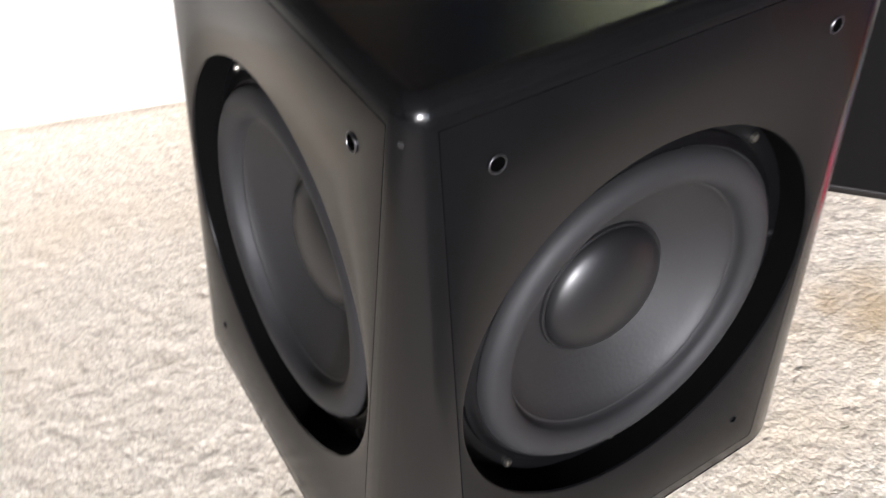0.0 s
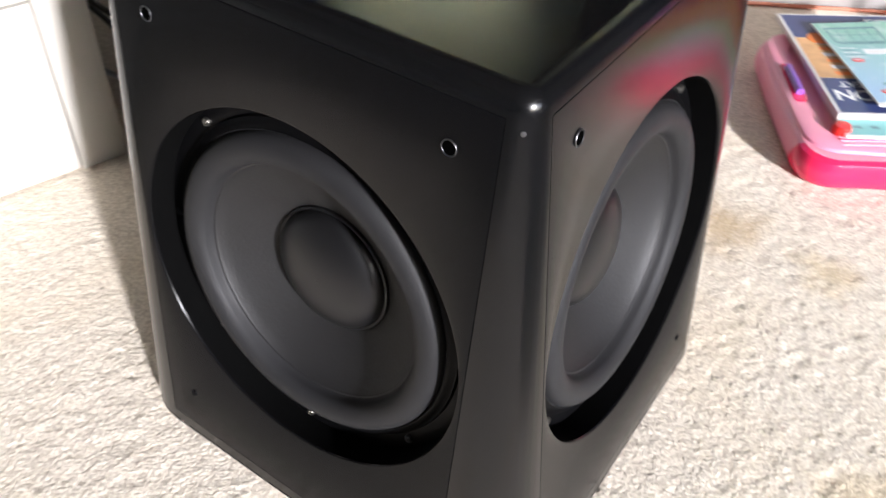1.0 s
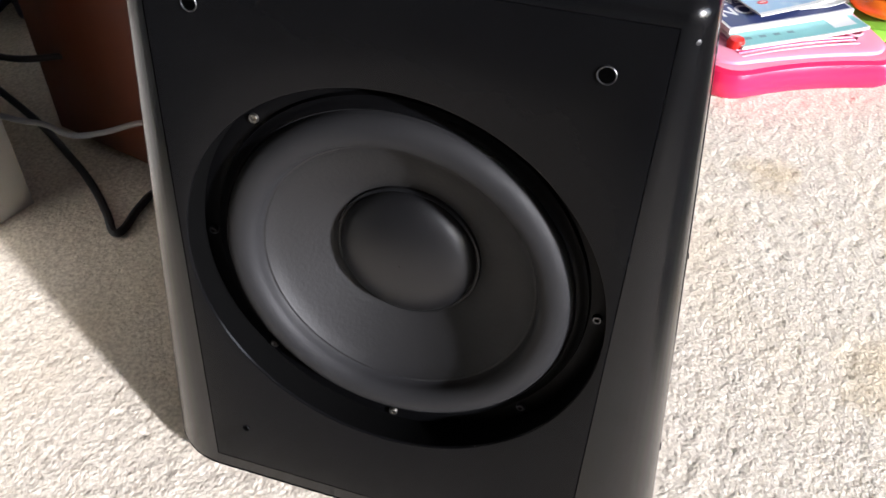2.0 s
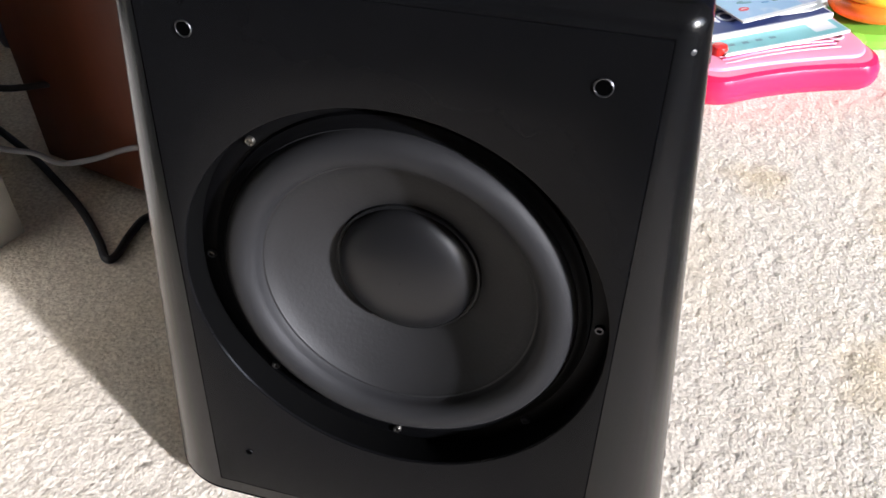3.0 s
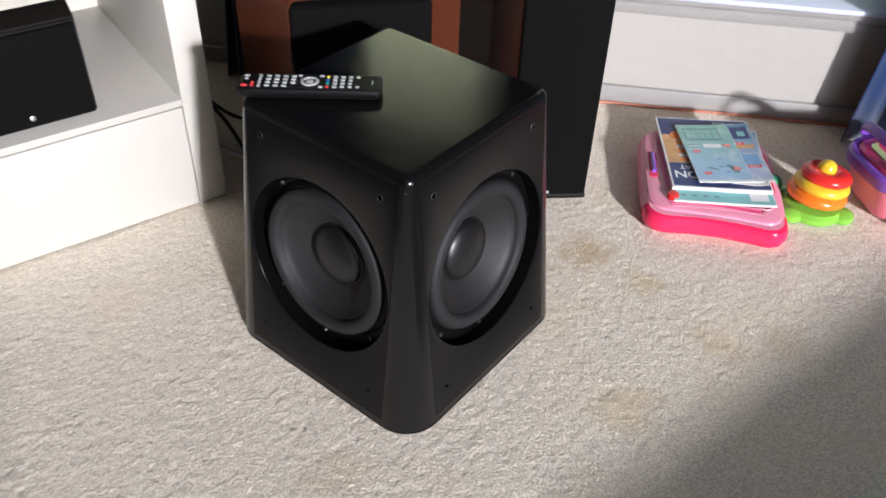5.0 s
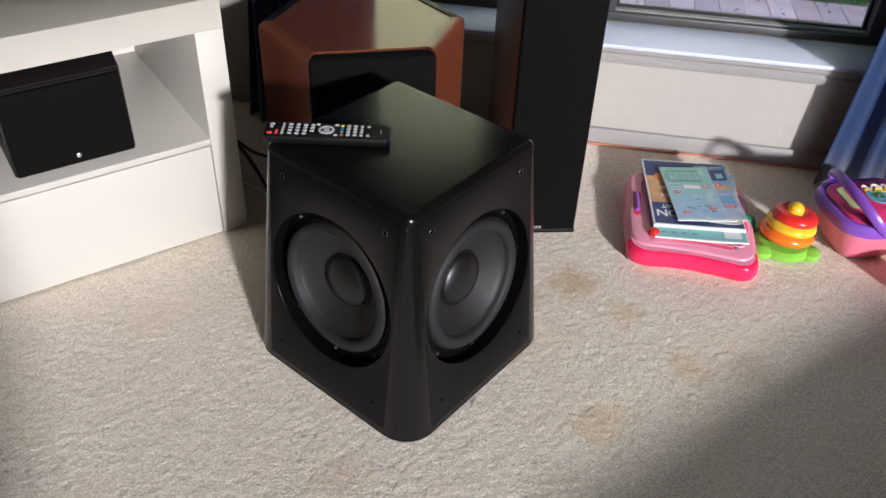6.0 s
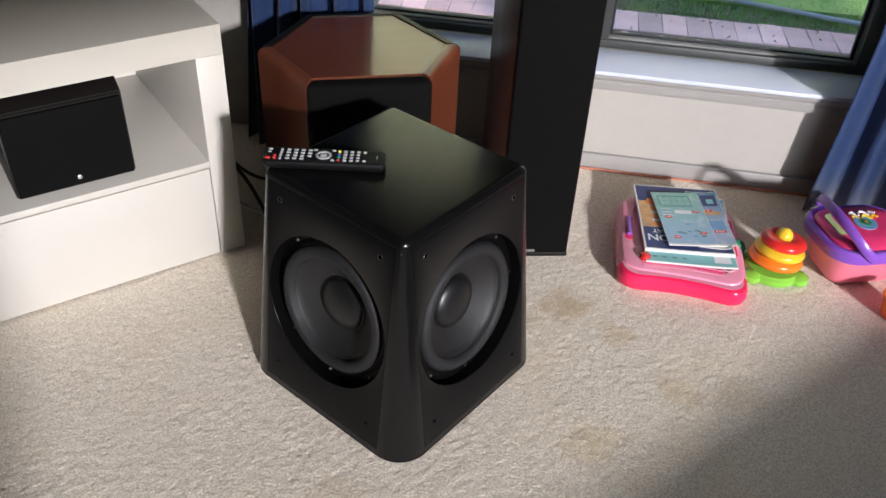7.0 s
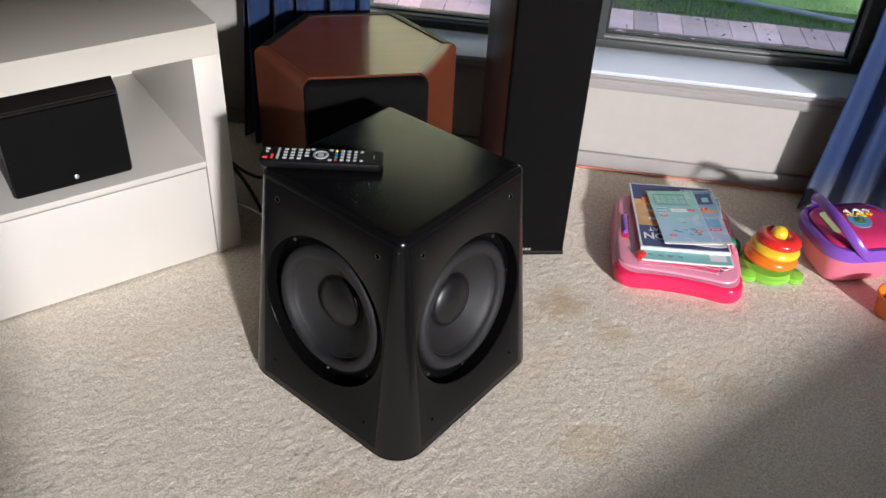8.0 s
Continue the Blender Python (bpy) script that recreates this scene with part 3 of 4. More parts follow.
def subwoofer():
    ob = thing("subwoofer", "black satin subwoofer with sloping sides standing on the carpet", "subwoofer", Matrix.Translation(SC))
    part("cabinet_body", sub_body(), LACQUER, ob, angle=40, m=Matrix.Rotation(radians(45), 4, "Z"))
    plug = lathe([(0.0015, 0), (0.0015, 0.0005), (0.0001, 0.0007)], 12)
    part("corner_plug", plug, DARK_STEEL, ob, "tiny metal plug", face_m(-45) @ Matrix.Translation((0.1485, 0.4255, -0.0026)) @ Matrix.Rotation(radians(33), 4, "Y"))
    for turn in (-45, 45, 135, 225):
        fm = face_m(turn)
        cut = turn in (-45, 45)
        part("side_panel", panel_bm(cut), PANEL, ob, m=fm)
        if not cut:
            continue
        part("recess_wall", lathe([(CUT, -0.0018), (CUT, -0.024)], 96), RECESS, ob, "deep black rim", fm @ Matrix.Translation((0, VC, 0)))
        dm = fm @ Matrix.Translation((0, VC, 0))
        drv = part("driver", lathe([(CUT + 0.004, -0.024), (CUT - 0.001, -0.0225), (0.1245, -0.0225), (0.1235, -0.0195), (0.1205, -0.0185), (0.1195, -0.0175), (0.1165, -0.0165), (0.1150, -0.0185)], 96), FRAME_BLACK, ob, "woofer with black frame and grey cone", dm)
        prof = [(0.1168, -0.0158)] + [(0.1043 + 0.0112 * math.cos(radians(a)), -0.0175 + 0.0100 * math.sin(radians(a))) for a in range(0, 181, 15)] + [(0.0922, -0.0190), (0.0912, -0.0205)]
        part("surround", lathe(prof, 96), RUBBER, drv, "half-round rubber surround")
        prof = [(0.0930, -0.0192), (0.0905, -0.0202), (0.0895, -0.0218)] + [(0.0895 - 0.042 * u, -0.0218 - 0.0245 * u ** 0.85) for u in (0.15, 0.3, 0.45, 0.6, 0.75, 0.9, 1.0)] + [(0.045, -0.0485)]
        part("cone", lathe(prof, 96), CONE, drv, "dark grey paper cone")
        prof = [(0.0500, -0.0452), (0.0494, -0.0432), (0.0482, -0.0428), (0.0470, -0.0434)] + [(0.0470 * math.cos(radians(a)), -0.0440 + 0.0165 * math.sin(radians(a))) for a in range(6, 90, 7)] + [(0.0004, -0.0275)]
        part("dust_cap", lathe(prof, 72), CAP, drv, "domed black dust cap")
        for i in range(8):
            a = radians(45 * i)
            part("screw", screw_bm(0.0032, 0.0022), STEEL if i in (3, 1, 6, 5) else DARK_STEEL, drv, m=Matrix.Translation((0.1295 * math.cos(a), 0.1295 * math.sin(a), -0.0225)))
        for u in (-0.111, 0.111):
            for v in (0.069, 0.4035):
                ins = part("threaded_insert", lathe([(0.0050, 0.0001), (0.0050, 0.0006), (0.0047, 0.0009), (0.0043, 0.0008), (0.0040, 0.0002)], 20), DARK_STEEL if v > 0.2 else FRAME_BLACK, ob, "metal grille socket", fm @ Matrix.Translation((u, v, 0)) @ Matrix.Diagonal((*((1,) * 3 if v > 0.2 else (0.62, 0.62, 1)), 1)))
                # flat black disc: the shade inside the socket is painted, not sunk
                part("socket_shade", lathe([(0.0041, 0.0005), (0.0001, 0.0004)], 16), HOLE_SHADE, ins)
    return ob


subwoofer()


# ---- unseen low footstool added beside the camera's way, parallel to the rear wall, to cast shade across the carpet ----
def footstool():
    ob = thing("footstool", "unseen low dark upholstered footstool added to shade the carpet", "footstool", pose(1.175, -1.155, 0, 0, 0, 31.5))
    w, d = 1.36, 0.46
    part("cushion", loft([inset(w, d, 0.05, b, z, 6) for b, z in ((0.012, 0.165), (0.0, 0.180), (0.0, 0.280), (0.004, 0.291), (0.014, 0.298), (0.05, 0.300))], True, True, True), CURTAIN, ob, "dark blue cloth cushion")
    part("base", box(-w / 2 + 0.02, w / 2 - 0.02, -d / 2 + 0.02, d / 2 - 0.02, 0.05, 0.1645, 0.006), MAHOG, ob, "dark wooden base")
    for x in (-w / 2 + 0.06, w / 2 - 0.06):
        for y in (-d / 2 + 0.06, d / 2 - 0.06):
            part("leg", lathe([(0.018, 0.0005), (0.026, 0.0498)], 16, None, True, True), MAHOG, ob, m=Matrix.Translation((x, y, 0)))


footstool()

# ---- remote control on the subwoofer ----
def remote():
    ob = thing("remote_control", "black remote control with small white buttons lying on the subwoofer", "remote control", pose(-0.1185, -0.038, TOP, 0, 0, -5.5))
    L, W = 0.198, 0.047
    sizes = ((0.008, 0.0003), (0.004, 0.003), (0.001, 0.008), (0.0, 0.0135), (0.001, 0.0160), (0.003, 0.0170))
    part("body", loft([inset(L, W, 0.010, b, z, 6) for b, z in sizes], True, True, True), REMOTE, ob)
    part("front_plate", loft([inset(L - 0.012, W - 0.009, 0.006, 0, 0.0168, 5), inset(L - 0.013, W - 0.010, 0.006, 0, 0.0175, 5)], True, True, True), REMOTE, ob, "glossy black face")
    z = 0.0174

    def button(x, y, w, d, material):
        bm = loft([inset(w, d, min(w, d) * 0.45, 0, z, 4), inset(w, d, min(w, d) * 0.45, 0, z + 0.0010, 4), inset(w, d, min(w, d) * 0.45, 0.0006, z + 0.0015, 4)], True, False, True)
        part("button", bm, material, ob, m=Matrix.Translation((x, y, 0)))
    rows = (-0.0135, -0.0045, 0.0045, 0.0135)
    button(-0.088, 0.0135, 0.0075, 0.0052, BTN_WHITE)
    button(-0.088, 0.005, 0.0055, 0.0042, BTN_WHITE)
    button(-0.089, -0.0135, 0.0085, 0.0055, BTN_RED)
    for y in (-0.0135, -0.0065):
        button(-0.0785, y, 0.0046, 0.0058, BTN_RED)
    for i in range(5):
        for y in rows:
            if i == 4 and y < -0.012:
                continue
            button(-0.0695 + 0.0115 * i, y, 0.0044 if i == 0 else 0.0072, 0.0072 if i == 0 else 0.0050, BTN_WHITE)
    ringb = lathe([(0.0128, z), (0.0128, z + 0.0012), (0.0118, z + 0.0016), (0.0090, z + 0.0016), (0.0086, z)], 28)
    part("navigation_ring", ringb, BTN_WHITE, ob, "round white navigation ring", Matrix.Translation((-0.001, 0, 0)))
    button(-0.001, 0, 0.0105, 0.0105, BTN_WHITE)
    for x, y in ((-0.015, 0.0158), (0.0145, 0.0158), (0.0145, -0.0150)):
        button(x, y, 0.0066, 0.0046, BTN_WHITE)
    for y, c in zip(rows[::-1], (BTN_YELLOW, BTN_BLUE, BTN_TEAL, BTN_RED)):
        button(0.0235, y, 0.0048, 0.0056, c)
    for i in range(4):
        for y in rows:
            if i == 3 and abs(y) < 0.01:
                continue
            button(0.0335 + 0.0105 * i, y, 0.0066 if i < 2 else 0.0056, 0.0066 if i == 0 else 0.0050, BTN_WHITE)
    part("maker_mark", box(0.0845, 0.0855, -0.006, 0.006, z, z + 0.0004), SILVER, ob, "thin silver mark")


remote()

# ---- white television cabinet ----
CAB_M = pose(-0.324, 0.3455, 0, 0, 0, 28.8)
CT, CD = 0.526, 0.50


def cabinet():
    ob = thing("tv_cabinet", "low white television cabinet with an open shelf and a drawer", "cabinet", CAB_M)
    L = 1.55
    part("top_panel", box(-L, 0, 0, CD, 0.465, CT, 0.0015), WHITE, ob)
    part("side_panel", box(-0.056, 0, 0.0005, CD, 0, 0.4648, 0.0012), WHITE, ob)
    part("side_panel", box(-L, -L + 0.056, 0.0005, CD, 0, 0.4648, 0.0012), WHITE, ob)
    part("shelf", box(-L + 0.0565, -0.0565, 0.001, CD - 0.02, 0.223, 0.237, 0.001), WHITE, ob)
    part("back_panel", box(-L + 0.0565, -0.0565, CD - 0.0195, CD - 0.008, 0.02, 0.4645), WHITE, ob)
    part("divider", box(-L / 2 - 0.014, -L / 2 + 0.014, 0.002, CD - 0.02, 0.2375, 0.4645, 0.001), WHITE, ob)
    for x0, x1 in ((-L / 2 + 0.001, -0.0585), (-L + 0.0585, -L / 2 - 0.001)):
        part("drawer_front", box(x0, x1, 0.0, 0.018, 0.004, 0.2205, 0.0012), WHITE, ob, "plain white drawer front")
    part("bottom_panel", box(-L + 0.0565, -0.0565, 0.019, CD - 0.02, 0.006, 0.02), WHITE, ob)


cabinet()


def shelf_speaker():
    ob = thing("shelf_speaker", "small black loudspeaker standing on the cabinet's open shelf", "speaker", CAB_M @ pose(-0.3075, 0.041, 0.2375))
    w, h, d = 0.226, 0.205, 0.20
    side = [(0, 0), (d, 0), (d, h), (0.045, h), (0.0, h - 0.028)]
    bm = loft([[Vector((x, y, z)) for y, z in side] for x in (-w / 2, w / 2)], True, True, True)
    bmesh.ops.bevel(bm, geom=bm.edges[:], offset=0.003, segments=2, affect="EDGES")
    part("body", bm, BLACK_VINYL, ob, m=None)
    part("grille", box(-w / 2 + 0.004, w / 2 - 0.004, -0.009, 0.001, 0.004, h - 0.034, 0.003), GRILLE, ob, "black cloth grille")
    part("badge", lathe([(0.0047, 0), (0.0047, 0.0012), (0.0038, 0.0018), (0.0001, 0.0018)], 20), SILVER, ob, "round silver badge", Matrix.Translation((0.004, -0.009, 0.022)) @ Matrix.Rotation(radians(90), 4, "X"))


shelf_speaker()

# ---- six-sided cherry speaker behind ----
HEX_M = pose(-0.0555, 0.484, 0, 0, 0, 5.0)


def hex_speaker():
    ob = thing("hexagonal_speaker", "six-sided cherry wood speaker with a black cloth front", "speaker", HEX_M)
    z0, z1 = 0.014, 0.427
    P = [Vector((-0.126, -0.181, 0)), Vector((0.126, -0.176, 0)), Vector((0.214, -0.010, 0)), Vector((0.102, 0.189, 0)), Vector((-0.109, 0.187, 0)), Vector((-0.218, 0.0, 0))]

    def shrink(by):
        out = []
        for i, p in enumerate(P):
            a, b = P[i - 1], P[(i + 1) % 6]
            n1 = Vector(((p - a).y, -(p - a).x, 0)).normalized()
            n2 = Vector(((b - p).y, -(b - p).x, 0)).normalized()
            m = (n1 + n2) / (1 + n1.dot(n2))
            out.append(p - m * by)
        return out
    inner = shrink(0.026)
    part("core", slab([Vector(p) for p in shrink(0.027)], z0, z1 - 0.006), BLACK_VINYL, ob, "black inner box")
    top_in = shrink(0.0265)
    part("top_panel", loft([[Vector((p.x, p.y, z)) for p in top_in] for z in (z1 - 0.0055, z1 - 0.001)], True, True, True), CHERRY_TOP, ob, "glossy cherry top")
    for i, (m_, nm) in enumerate(((None, ""), (CHERRY, "side_panel"), (BLACK_VINYL, "back_panel"), (BLACK_VINYL, "back_panel"), (BLACK_VINYL, "back_panel"), (CHERRY, "side_panel"))):
        if not nm:
            continue
        a, b, ai, bi = P[i], P[(i + 1) % 6], inner[i], inner[(i + 1) % 6]
        bm = loft([[Vector((p.x, p.y, z)) for p in (a, b, bi, ai)] for z in (z0, z1 + (0.0015 if nm == "back_panel" else 0.0))], True, True, True)
        out_edges = [e for e in bm.edges if all(v.co.z > z1 - 0.001 for v in e.verts) and all(min((v.co - Vector((q.x, q.y, v.co.z))).length for q in (a, b)) < 1e-4 for v in e.verts)]
        bmesh.ops.bevel(bm, geom=out_edges, offset=0.016, segments=6, affect="EDGES", profile=0.5)
        part(nm, bm, m_, ob)
    bm = box(-0.1245, 0.1245, -0.190, -0.152, z0, z1 - 0.004, 0.011, 4)
    part("grille", bm, GRILLE, ob, "black cloth grille")
    part("plinth", slab(shrink(0.012), 0.0, z0 - 0.0005, 0.003), BLACK_VINYL, ob, "black plinth")


hex_speaker()


# ---- tall floor speaker ----
def tower():
    ob = thing("floor_speaker", "tall black-fronted floor speaker with dark red wooden sides", "speaker", pose(0.3245, 0.2835, 0, 0, 0, -1.0))
    w, d, h = 0.162, 0.355, 1.02
    part("cabinet_body", box(-w / 2, w / 2, 0.018, d, 0.012, h, 0.004), MAHOG, ob, "dark red mahogany cabinet")
    part("plinth", box(-w / 2 - 0.002, w / 2 + 0.002, 0.004, d + 0.004, 0.0, 0.0115, 0.003), BLACK_VINYL, ob, "black plinth")
    part("grille", box(-w / 2 + 0.0005, w / 2 - 0.0005, 0.0, 0.0175, 0.0122, h - 0.003, 0.006, 3), GRILLE, ob, "black cloth grille")
    for i, x in enumerate((-0.008, 0.000, 0.0075)):
        part("badge_mark", box(x - 0.003 - 0.006, x + 0.003 - 0.006, -0.0012, 0.0005, 0.018, 0.024), SILVER, ob, "small silver mark")


tower()

# ---- cables ----
cable = thing("power_cable", "black power cable lying on the carpet beside the subwoofer", "cable")
part("cord", tube([(-0.46, 0.68, 0.10), (-0.36, 0.58, 0.06), (-0.30, 0.485, 0.022), (-0.272, 0.40, 0.0055), (-0.261, 0.34, 0.0050), (-0.257, 0.285, 0.0050), (-0.257, 0.252, 0.0050), (-0.246, 0.252, 0.005), (-0.222, 0.282, 0.005), (-0.195, 0.298, 0.006), (-0.14, 0.27, 0.008), (-0.10, 0.20, 0.03), (-0.085, 0.117, 0.07)], 0.0046), CABLE_BLACK, cable)
cable = thing("signal_cable", "thin grey signal cable drooping between cabinet and subwoofer", "cable")
part("cord", tube([(-0.50, 0.68, 0.002), (-0.48, 0.62, 0.16), (-0.36, 0.40, 0.118), (-0.318, 0.36, 0.103), (-0.287, 0.352, 0.090), (-0.266, 0.348, 0.0720), (-0.234, 0.335, 0.074), (-0.184, 0.31, 0.088), (-0.13, 0.22, 0.11), (-0.10, 0.10, 0.13)], 0.0032), CABLE_GREY, cable)
cable = thing("speaker_cable", "black speaker cable hanging between cabinet and wooden speaker", "cable")
part("cord", tube([(-0.56, 0.80, 0.002), (-0.50, 0.70, 0.12), (-0.45, 0.62, 0.155), (-0.36, 0.50, 0.135), (-0.30, 0.440, 0.127), (-0.242, 0.428, 0.122)], 0.0038), CABLE_BLACK, cable)

# ---- pink drawing board with papers ----
BOARD_M = pose(0.667, 0.284, 0, 0, 0, -14)


def board_outline(w, d, dip, r=0.045):
    out = []
    for p in rounded(w, d, r, 10):
        out.append(p)
    dense = []
    for i, p in enumerate(out):
        q = out[(i + 1) % len(out)]
        k = 12 if (q - p).length > 0.08 else 1
        dense += [p.lerp(q, j / k) for j in range(k)]
    for p in dense:
        u = p.x / (w / 2)
        if p.y < 0:
            p.y += dip * math.cos(u * math.pi / 2) * min(1, -p.y / (d / 2)) - 0.010 * u * min(1, -p.y / (d / 2))
        p.x *= 1 + 0.035 * math.cos(4 * p.y / d) - 0.02
    return dense


def at(loop, z, s=1.0, dy=0.0):
    return [Vector((p.x * s, p.y * s + dy, z)) for p in loop]


def drawing_board():
    ob = thing("drawing_board", "pink plastic children's drawing board with a magenta rim on the carpet", "toy", BOARD_M)
    o = board_outline(0.284, 0.340, 0.016)
    prof = [(0.955, 0.0005), (0.985, 0.006), (1.0, 0.016), (0.995, 0.028), (0.97, 0.037), (0.93, 0.0405), (0.90, 0.040)]
    part("body", loft([at(o, z, s) for s, z in prof], True, True, True), PINK, ob, "pink plastic body")
    bump = loft([at(o, z, s * 1.008) for s, z in prof[:6]], True, False, False)
    bmesh.ops.bisect_plane(bump, geom=bump.verts[:] + bump.edges[:] + bump.faces[:], plane_co=(0, -0.098, 0), plane_no=(0, 1, 0.35), clear_outer=True)
    part("bumper", bump, MAGENTA, ob, "glossy magenta front edge")
    f = board_outline(0.266, 0.308, 0.008, 0.04)
    prof = [(0.99, 0.030), (1.0, 0.0385), (0.985, 0.0435), (0.955, 0.0455), (0.80, 0.0450), (0.785, 0.0415)]
    part("frame", loft([at(f, z, s, 0.012) for s, z in prof], True, False, True), PINK, ob, "pink upper frame")
    part("screen", loft([at(rounded(0.172, 0.19, 0.015), z, 1, 0.02) for z in (0.0412, 0.0430)], True, True, True), PALE_PINK, ob, "pale pink screen")
    part("eraser_track", box(-0.085, 0.085, -0.094, -0.088, 0.0450, 0.0462, 0.0005), LID_RED, ob, "dark slot of the eraser bar")
    part("eraser_knob", lathe([(0.012, 0.044), (0.0125, 0.050), (0.010, 0.056), (0.0001, 0.0575)], 20), RED, ob, "red eraser knob", Matrix.Translation((-0.083, -0.091, 0)))
    for y, r_, c in ((-0.108, 0.0022, LID_RED), (-0.118, 0.0016, PINK), (-0.101, 0.0016, PINK)):
        groove = tube([(x, y + 0.012 * math.cos(x / 0.105 * 1.2) - 0.008, 0.0450) for x in (-0.088, -0.05, -0.01, 0.03, 0.065, 0.088)], r_, 8, 5)
        part("moulded_line", groove, c, ob, "raised moulded line")
    for x, y, r_ in ((0.106, -0.052, 0.010), (0.112, 0.085, 0.008), (0.108, 0.120, 0.007)):
        part("side_knob", lathe([(r_, 0.044), (r_, 0.0475), (r_ * 0.7, 0.0500), (0.0001, 0.0505)], 18), LID_RED, ob, "crimson shape stamp", Matrix.Translation((x, y, 0)))
    part("side_recess", loft([at(rounded(0.030, 0.150, 0.012), z, 1, 0) for z in (0.0440, 0.0462)], True, True, True), MAGENTA, ob, "magenta stamp recess", Matrix.Translation((0.110, 0.030, 0)))
    pen = tube([(-0.1160, -0.010, 0.0505), (-0.1170, 0.020, 0.0510), (-0.1175, 0.055, 0.0505)], 0.0052, 10, 4)
    part("pen", pen, PURPLE, ob, "purple drawing pen")
    part("pen_slot", loft([at(rounded(0.018, 0.095, 0.008), z, 1, 0) for z in (0.0440, 0.0464)], True, True, True), MAGENTA, ob, "pen recess", Matrix.Translation((-0.1165, 0.022, 0)))
    part("stamp", loft([at(rounded(0.022, 0.03, 0.009), z, s) for z, s in ((0.0463, 1), (0.050, 1), (0.053, 0.85))], True, False, True), LID_RED, ob, "crimson stamp", Matrix.Translation((0.104, 0.035, 0)))
    part("corner_relief", torus_bm(0.013, 0.0022, 0.8, 28, 8), PALE_PINK, ob, "moulded swirl", Matrix.Translation((0.098, -0.088, 0.0455)))


drawing_board()


def sheet(w, d, z0, z1, curl=0.0, seed=0, n=14):
    """A thin paper block whose free corners lift a little."""
    r = random.Random(seed)
    bm = bmesh.new()
    ph = r.uniform(0, 6)

    def lift(x, y):
        u, v = x / w + 0.5, y / d + 0.5
        return curl * (max(0, u - 0.55) ** 2 * 3 + max(0, 0.35 - v) ** 2 * 2) + 0.0006 * math.sin(5 * u + ph) * math.sin(4 * v)
    top = [[bm.verts.new((x, y, z1 + lift(x, y))) for y in (d * (j / n - 0.5) for j in range(n + 1))] for x in (w * (i / n - 0.5) for i in range(n + 1))]
    bot = [[bm.verts.new((v.co.x, v.co.y, v.co.z - (z1 - z0))) for v in row] for row in top]
    for i in range(n):
        for j in range(n):
            bm.faces.new((top[i][j], top[i + 1][j], top[i + 1][j + 1], top[i][j + 1]))
            bm.faces.new((bot[i][j + 1], bot[i + 1][j + 1], bot[i + 1][j], bot[i][j]))
    for i in range(n):
        for a, b, rev in ((0, 0, 0), (n, n, 1)):
            bm.faces.new((top[i][a], bot[i][a], bot[i + 1][a], top[i + 1][a]))
            bm.faces.new((top[a][i], top[a][i + 1], bot[a][i + 1], bot[a][i]))
    return bm, lift


def printed(ob, lift, x0, x1, y0, y1, z, material, label="", up=0.0004, n=5):
    """A printed field that follows the paper."""
    loops = [[Vector((x0 + (x1 - x0) * i / n, y0 + (y1 - y0) * j / n, z + up + lift(x0 + (x1 - x0) * i / n, y0 + (y1 - y0) * j / n))) for i in range(n + 1)] for j in range(n + 1)]
    return part("printed_field", loft(loops, False), material, ob, label)


def text(ob, body, size, m, material):
    """Letters of the built-in font, turned into a mesh."""
    cu = bpy.data.curves.new("lettering", "FONT")
    cu.body, cu.size, cu.extrude, cu.offset = body, size, 0.0001, size * 0.02
    tmp = new("lettering", cu)
    me = bpy.data.meshes.new_from_object(tmp.evaluated_get(bpy.context.evaluated_depsgraph_get()))
    bpy.data.objects.remove(tmp)
    me.materials.append(material)
    o = new("lettering", me)
    o.parent, o.matrix_local = ob, m
    return o


# lower magazine with a teal foot
mag = thing("magazine", "closed magazine with a teal cover strip lying on the drawing board", "magazine", pose(0.686, 0.321, 0.0465, 0, 0, -10.5), "papers on the drawing board")
bm, lift = sheet(0.200, 0.285, 0.0, 0.004, 0.004, 2)
part("paper_block", bm, PAPER, mag)
printed(mag, lift, -0.098, 0.098, -0.140, -0.105, 0.004, PAPER_TEAL)
printed(mag, lift, -0.098, 0.098, -0.104, 0.140, 0.004, PAPER_SEA)
printed(mag, lift, 0.052, 0.088, -0.130, -0.100, 0.004, PRINT_WHITE, up=0.0008)
for i in range(4):
    printed(mag, lift, -0.085 + 0.022 * i, -0.075 + 0.022 * i, -0.126, -0.120, 0.004, PRINT_GREY, up=0.0008)
# navy catalogue
mag = thing("magazine", "thick navy-covered catalogue with biscuits pictured lying on a magazine", "magazine", pose(0.6886, 0.3505, 0.0515, 0, 0, -9.6), "papers on the drawing board")
bm, lift = sheet(0.200, 0.270, 0.0, 0.0075, 0.003, 3)
part("paper_block", bm, PAPER, mag)
printed(mag, lift, -0.096, 0.097, -0.131, -0.048, 0.0075, PAPER_NAVY)
printed(mag, lift, -0.096, 0.097, -0.0475, 0.062, 0.0075, PAPER_SAND)
printed(mag, lift, -0.096, 0.097, 0.0625, 0.131, 0.0075, PAPER_NAVY)
for i in range(6):
    printed(mag, lift, -0.070, -0.040, -0.040 + 0.0165 * i, -0.031 + 0.0165 * i, 0.0075, PRINT_WHITE if i % 2 else PRINT_ORANGE, up=0.0008)
part("printed_seal", lathe([(0.016, 0.0080), (0.0155, 0.0090), (0.0001, 0.0090)], 24), PRINT_ORANGE, mag, "round orange seal", Matrix.Translation((-0.062, 0.060, 0)))
